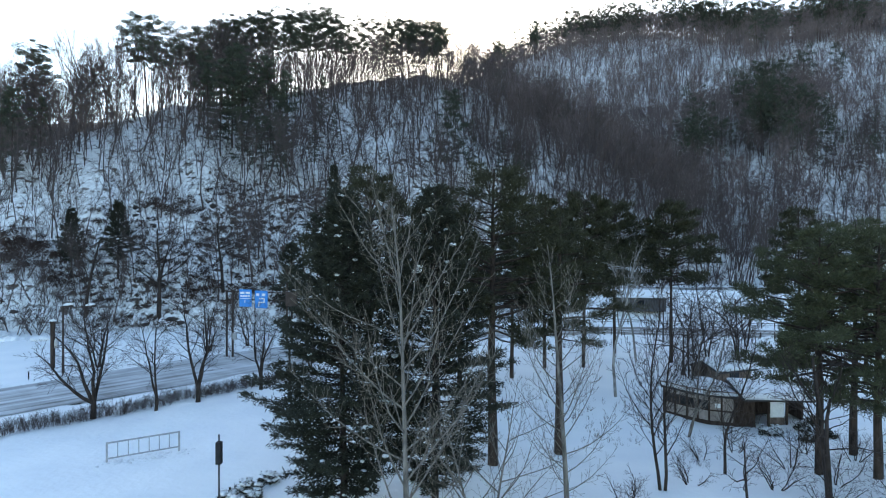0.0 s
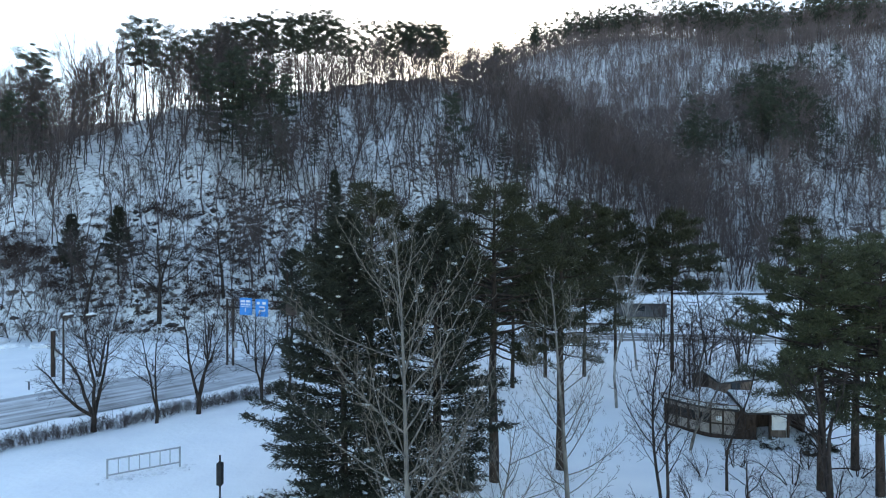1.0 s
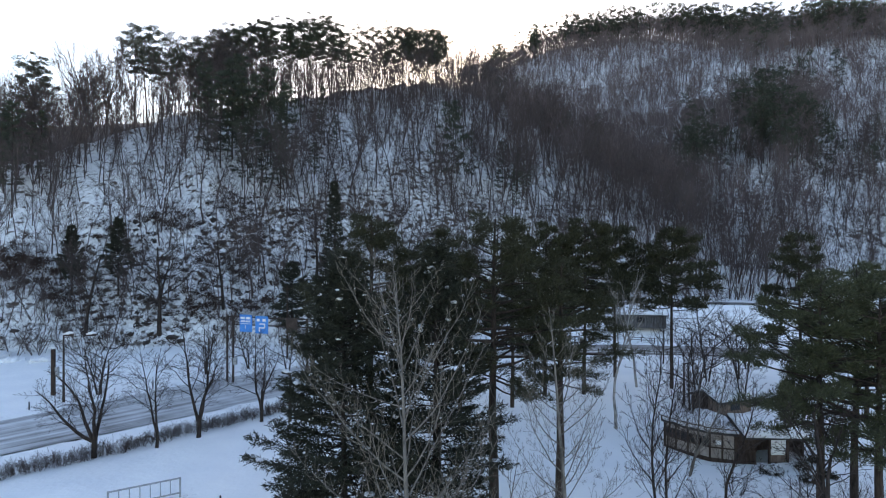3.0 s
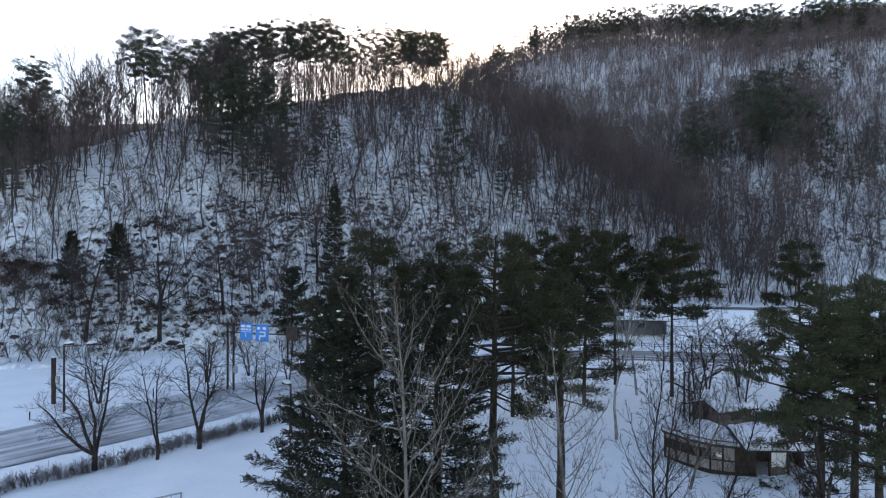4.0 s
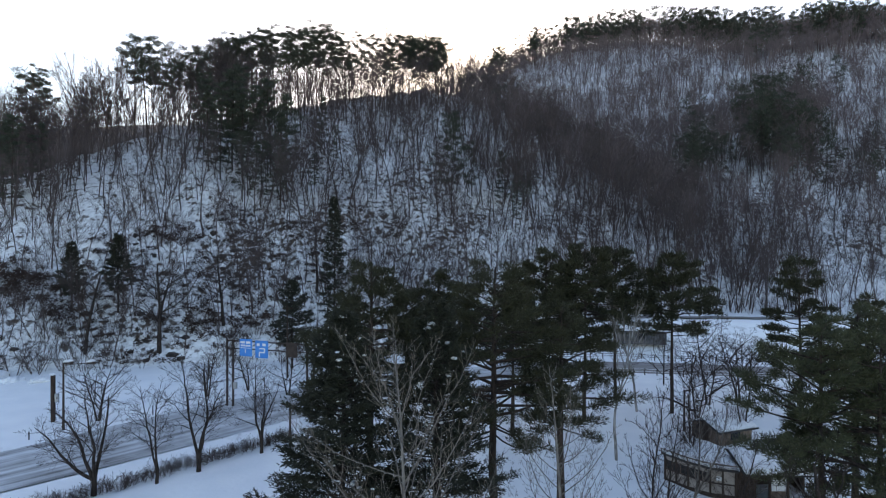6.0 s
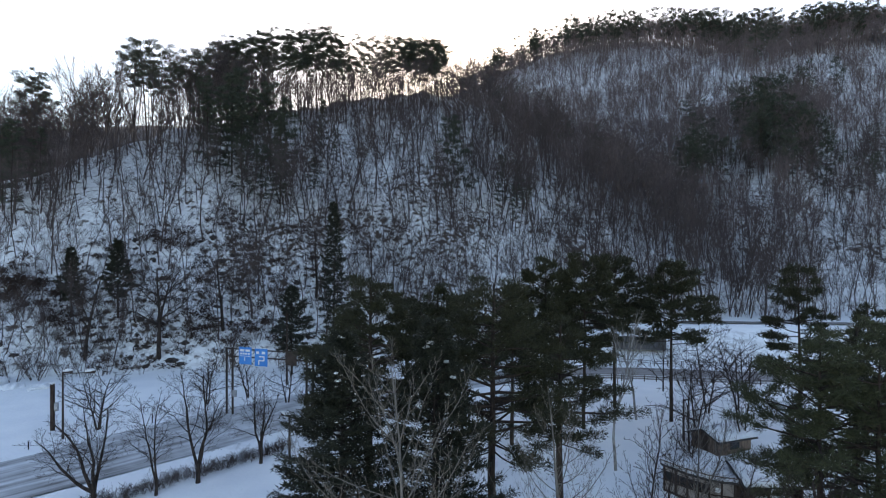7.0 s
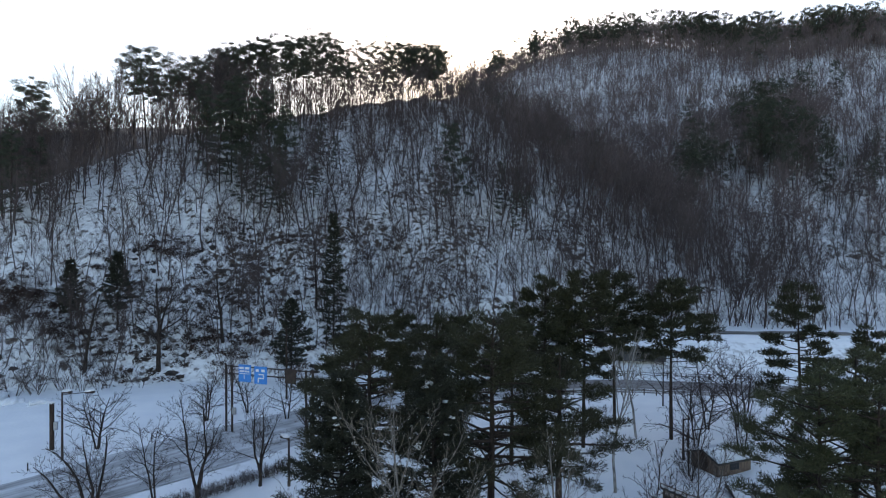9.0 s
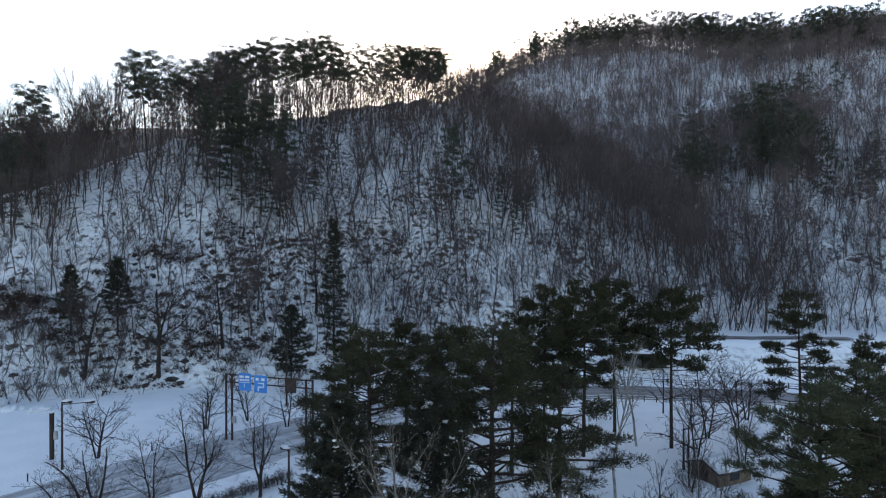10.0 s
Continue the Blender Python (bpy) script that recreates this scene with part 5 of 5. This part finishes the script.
# ---- the huts ----
def hut():
    g = -1.25
    t = thing("hut", pose(0, 0, g), "low brown hut with grey panels and snow on its roofs", "hut")
    line = [(19.2, 51.8), (20.4, 49.9), (21.6, 48.6), (23.3, 47.9), (24.8, 47.6)]
    h = 2.3
    part("floor", prism(line + [(28.2, 47.6), (29.0, 52.5), (21.5, 55.0)], -0.3, 0.12), M_CONCRETE, t)
    for (a, b), style in zip(zip(line[:-1], line[1:]), ("window", "window", "panel", "boards")):
        a, b = Vector((*a, 0)), Vector((*b, 0))
        d = b - a
        L = d.length
        rot = Matrix.Rotation(math.atan2(d.y, d.x), 4, "Z")
        mid = (a + b) / 2
        n = Vector((d.y, -d.x, 0)).normalized()
        wall = part("wall", box(L, 0.14, h if style != "window" else 1.2, (mid.x, mid.y, h / 2 if style != "window" else 0.6), 0.01, rot), M_PLASTER if style != "boards" else M_DARK_WOOD, t)
        if style == "window":
            part("lintel", box(L, 0.16, 0.35, (mid.x, mid.y, h - 0.17), 0.01, rot), M_PLASTER, t)
            # unglazed opening: a black slab paints the shade inside
            win = part("window", box(L, 0.05, 0.75, (mid.x, mid.y, 1.6), 0.005, rot), M_BLACK, t, "dark shuttered window")
            for f in (0.33, 0.66):
                p = a + d * f + n * 0.04
                part("mullion", box(0.07, 0.08, 0.75, (p.x, p.y, 1.6), 0.01, rot), M_WOOD, win)
        if style == "panel":
            p = a + d * 0.35 + n * 0.085
            part("notice", box(0.4, 0.02, 0.35, (p.x, p.y, 1.6), 0.004, rot), M_WHITE, t, "small white notice")
        for f in (0.0, 0.5):
            p = a + d * f + n * 0.1
            part("post", box(0.15, 0.15, h + 0.1, (p.x, p.y, h / 2), 0.015, rot), M_DARK_WOOD, t)
        p = mid + n * 0.12
        part("rail", box(L + 0.1, 0.08, 0.1, (p.x, p.y, 1.2), 0.01, rot), M_DARK_WOOD, t)
        part("plinth", box(L + 0.05, 0.12, 0.4, (p.x, p.y, 0.15), 0.02, rot), M_DARK_WOOD, t)
    # the porch to one side: dark opening, white board, corner posts
    part("porch_wall", box(3.4, 0.14, 2.3, (26.5, 50.2, 1.15)), M_DARK_WOOD, t)
    part("door", box(0.95, 0.06, 2.05, (25.6, 50.08, 1.05)), M_BLACK, t)
    part("white_board", box(1.1, 0.05, 1.25, (26.55, 47.55, 1.5)), M_WHITE, t, "plain white board")
    part("porch_panel", box(1.25, 0.08, 1.0, (26.55, 47.62, 0.5)), M_WOOD, t)
    for x, y in ((25.85, 47.55), (27.3, 47.55), (28.9, 48.2), (28.9, 50.3)):
        part("post", box(0.16, 0.16, 2.3, (x, y, 1.1), 0.015), M_DARK_WOOD, t)
    part("side_wall", box(0.14, 2.0, 2.3, (28.9, 49.3, 1.15)), M_DARK_WOOD, t)
    part("back_wall", box(4.2, 0.14, 2.3, (22.4, 54.6, 1.15), 0.01, Matrix.Rotation(-0.12, 4, "Z")), M_DARK_WOOD, t)
    # flat roof with a rim, then a sloping one
    flat = [(18.9, 52.0), (20.2, 49.7), (21.5, 48.3), (23.4, 47.5), (24.9, 51.2), (24.0, 54.6), (20.8, 55.2)]
    part("roof", prism(flat, 2.3, 2.45), M_ROOF, t)
    part("roof_snow", snow_slab([(x * 0.985 + 21.9 * 0.015, y * 0.985 + 51 * 0.015) for x, y in flat], 2.45, 2.68), M_SNOW, t, "deep snow lying on the flat roof")
    for (a, b) in zip(flat[:3], flat[1:4]):
        part("roof_rim", rod((*a, 2.8), (*b, 2.8), 0.05, 6), M_WOOD, t)
        part("roof_rim_post", rod((*a, 2.4), (*a, 2.85), 0.05, 6), M_WOOD, t)
    slope = [(23.5, 46.7), (29.2, 46.9), (29.5, 50.6), (23.9, 50.8)]
    part("roof", prism(slope, [2.35, 2.2, 2.85, 3.05], [2.47, 2.32, 2.97, 3.17]), M_ROOF, t)
    inner = [(23.55, 46.66), (29.15, 46.86), (29.4, 50.5), (24.0, 50.7)]
    part("roof_snow", snow_slab(inner, [2.47, 2.32, 2.97, 3.17], [2.74, 2.58, 3.2, 3.4]), M_SNOW, t, "deep snow lying on the sloping roof")


hut()


def gable_hut(x, y, w, d, h, ridge, turn, label, wall_mat):
    t = thing("small_house", pose(x, y, land1(x, y), 0, 0, turn), label, "hut", "buildings behind")
    part("wall", box(w, d, h + 0.3, (0, 0, h / 2 - 0.1), 0.02), wall_mat, t)
    for s in (-1, 1):
        e = [(-w / 2 - 0.4, 0), (w / 2 + 0.4, 0), (w / 2 + 0.4, s * (d / 2 + 0.5)), (-w / 2 - 0.4, s * (d / 2 + 0.5))]
        lo, hi = h - 0.25, ridge
        part("roof", prism(e, [hi, hi, lo, lo], [hi + 0.12, hi + 0.12, lo + 0.12, lo + 0.12]), M_ROOF, t)
        part("roof_snow", snow_slab([(u * 0.97, v * 0.97 + s * 0.002) for u, v in e], [hi + 0.12, hi + 0.12, lo + 0.12, lo + 0.12], [hi + 0.36, hi + 0.36, lo + 0.33, lo + 0.33]), M_SNOW, t, "snow lying on the roof")
    for s in (-1, 1):
        bm = bmesh.new()
        vs = [bm.verts.new((s * (w / 2 - 0.05), v, z)) for v, z in ((-d / 2, h), (d / 2, h), (0, ridge))]
        vs += [bm.verts.new((s * (w / 2 + 0.02), v, z)) for v, z in ((-d / 2, h), (d / 2, h), (0, ridge))]
        bm.faces.new(vs[:3]), bm.faces.new(vs[3:][::-1])
        for i in range(3):
            bm.faces.new((vs[i], vs[(i + 1) % 3], vs[3 + (i + 1) % 3], vs[3 + i]))
        bmesh.ops.recalc_face_normals(bm, faces=bm.faces)
        part("gable", bm, M_WOOD, t)
    part("window", box(1.2, 0.06, 0.9, (0, -d / 2 - 0.02, h * 0.55)), M_GLASS, t, "dark window")
    part("door", box(0.06, 0.9, 1.9, (-w / 2 - 0.02, 0, 0.95)), M_DARK_WOOD, t)


gable_hut(28.2, 60.8, 4.4, 3.4, 1.45, 2.0, 22, "small brown hut with deep snow on its gabled roof", M_WOOD)
gable_hut(35.2, 107.5, 8.5, 5.0, 2.2, 3.2, -12, "long dark grey shed with snow on its roof beyond the road", M_GREY_BOARDS)

# low evergreen shrubs capped with snow
def snow_shrub(x, y, r, seed, label, snowy=False):
    g = np.random.default_rng(seed)
    t = thing("evergreen_shrub", pose(x, y, land1(x, y)), label, "shrub", "snow-capped shrubs")
    k = int((120 if snowy else 170) * (0.6 + r))
    p = g.normal(0, 1, (k, 3))
    p /= np.linalg.norm(p, axis=1, keepdims=True)
    p[:, 2] = np.abs(p[:, 2])
    at = p * np.array([r, r, r * 0.75]) * g.uniform(0.25, 1.15, (k, 1)) + g.normal(0, 0.12 * r, (k, 3))
    leaf = Tubes()
    leaf.blades.append(needle_blades(g, at, p, 10, 0.13, 0.045, 1.1))
    wood = Tubes()
    for i in range(0, k, 3):
        wood.add([(at[i][0] * 0.15, at[i][1] * 0.15, -0.1), at[i] * 0.55 + g.normal(0, 0.06, 3), at[i]], [0.018, 0.011, 0.005])
    part("stems", wood.mesh("stems"), M_BARK_DARK, t)
    part("leaves", leaf.mesh("leaves"), M_FIR, t)
    top = at[(p[:, 2] > 0.45) & (g.random(k) < (0.55 if snowy else 0.4))]
    if len(top):
        part("snow", lump_mesh("snow", g, top + np.array([0, 0, 0.05]), g.uniform(0.03, 0.10, len(top)) * (1.5 if snowy else 1.0), 0.55, 1 + snowy), M_SNOW, t, "snow lying on top")["kind"] = "stuff"


for x, y, r, seed in ((-10.5, 32.4, 0.7, 80), (-11.3, 31.5, 0.5, 81), (-9.7, 33.6, 0.6, 82), (-10.7, 30.7, 0.5, 87), (-10.0, 31.6, 0.45, 92), (25.0, 45.6, 0.95, 83), (27.6, 45.9, 0.6, 84), (29.2, 47.0, 0.7, 85), (22.0, 30.0, 0.8, 86), (23.2, 30.4, 0.6, 88), (26.6, 43.5, 0.7, 89), (28.4, 44.2, 0.6, 90)):
    snow_shrub(x, y, r, seed, "low evergreen shrub half buried in snow" if x < 0 else "low evergreen shrub capped with snow", x < 0 or r > 0.9)


# ---- along the road ----
def delineator(x, y):
    t = thing("marker_post", pose(x, y, land1(x, y)), "short black marker post at the snowy road edge", "post", "road marker posts")
    part("post", rod((0, 0, -0.2), (0, 0, 0.85), 0.06, 8), M_BLACK, t)
    part("cap", rod((0, 0, 0.85), (0, 0, 0.93), 0.075, 8), M_WHITE, t)


for x, y in ((-40.7, 58.8), (-33.0, 68.0)):
    delineator(x, y)


def road_fence(edge, label, snowy):
    """Posts and two rails along one edge of the road."""
    k = [i for i in range(len(ROAD)) if 14 < ROAD[i][0] < 66]
    ps = [ROAD[i] + edge * side[i] * (ROAD_HALF + 1.6) for i in k]
    t = thing("roadside_fence", pose(0, 0, 0), label, "fence", "fences along the road")
    zs = [land1(*p) for p in ps]
    for p, z in zip(ps, zs):
        part("post", box(0.12, 0.12, 1.1, (p[0], p[1], z + 0.45), 0.01), M_DARK_WOOD, t)
    for (p, z), (q, w) in zip(zip(ps[:-1], zs[:-1]), zip(ps[1:], zs[1:])):
        for h in (0.5, 0.85):
            rail = part("rail", rod((p[0], p[1], z + h), (q[0], q[1], w + h), 0.035, 6), M_DARK_WOOD, t)
            if snowy:
                part("snow", rod((p[0], p[1], z + h + 0.05), (q[0], q[1], w + h + 0.05), 0.055, 6), M_SNOW, rail, "ridge of snow on the rail")


road_fence(-1, "low dark post-and-rail fence beside the snowy road", False)
road_fence(1, "low post-and-rail fence with snow on its rails", True)


def snow_pile(x, y, r, seed):
    g = np.random.default_rng(seed)
    ob = part("snow_mound", lump_mesh("snow_mound", g, [np.zeros(3)], [r * 0.8], 0.4 , 4), M_SNOW)
    ob.matrix_world = pose(x, y, land1(x, y))
    tagged(ob, "heap of ploughed snow at the foot of the slope", "snow pile", "heaps of ploughed snow")


for x, y, r, seed in ((-67, 87.5, 3.0, 1), (-62, 86.5, 2.0, 2), (-57.5, 85.5, 1.5, 3)):
    snow_pile(x, y, r, seed)

# dry weeds standing out of the park snow
g = np.random.default_rng(23)
tufts = []
for i in range(4):
    t = Tubes()
    a = g.uniform(0, 6.28, 7)
    c = np.stack([0.06 * np.cos(a), 0.06 * np.sin(a), np.full(7, -0.03)], 1)
    d = np.stack([0.35 * np.cos(a), 0.35 * np.sin(a), np.ones(7)], 1) * g.uniform(0.25, 0.6, (7, 1))
    s = np.stack([-np.sin(a), np.cos(a), np.zeros(7)], 1) * 0.008
    t.blades.append(np.stack([c - s, c + s, c + d + g.normal(0, 0.05, (7, 3))], 1))
    tufts.append(t)
wx, wy = g.uniform(2, 36, 900), g.uniform(30, 62, 900)
ok = (wavy(wx * 0.35, wy * 0.35) > 0.25) & (np.hypot(wx - 20, wy - 47) > 6)
wx, wy = wx[ok], wy[ok]
weeds = part("dry_weeds", merged("dry_weeds", tufts, np.stack([wx, wy, land(wx, wy), g.uniform(0.5, 1.3, wx.size)], 1), M_TWIG_BROWN, g), M_TWIG_BROWN)
tagged(weeds, "thin dry weeds standing out of the snow", "weeds", kind="stuff")
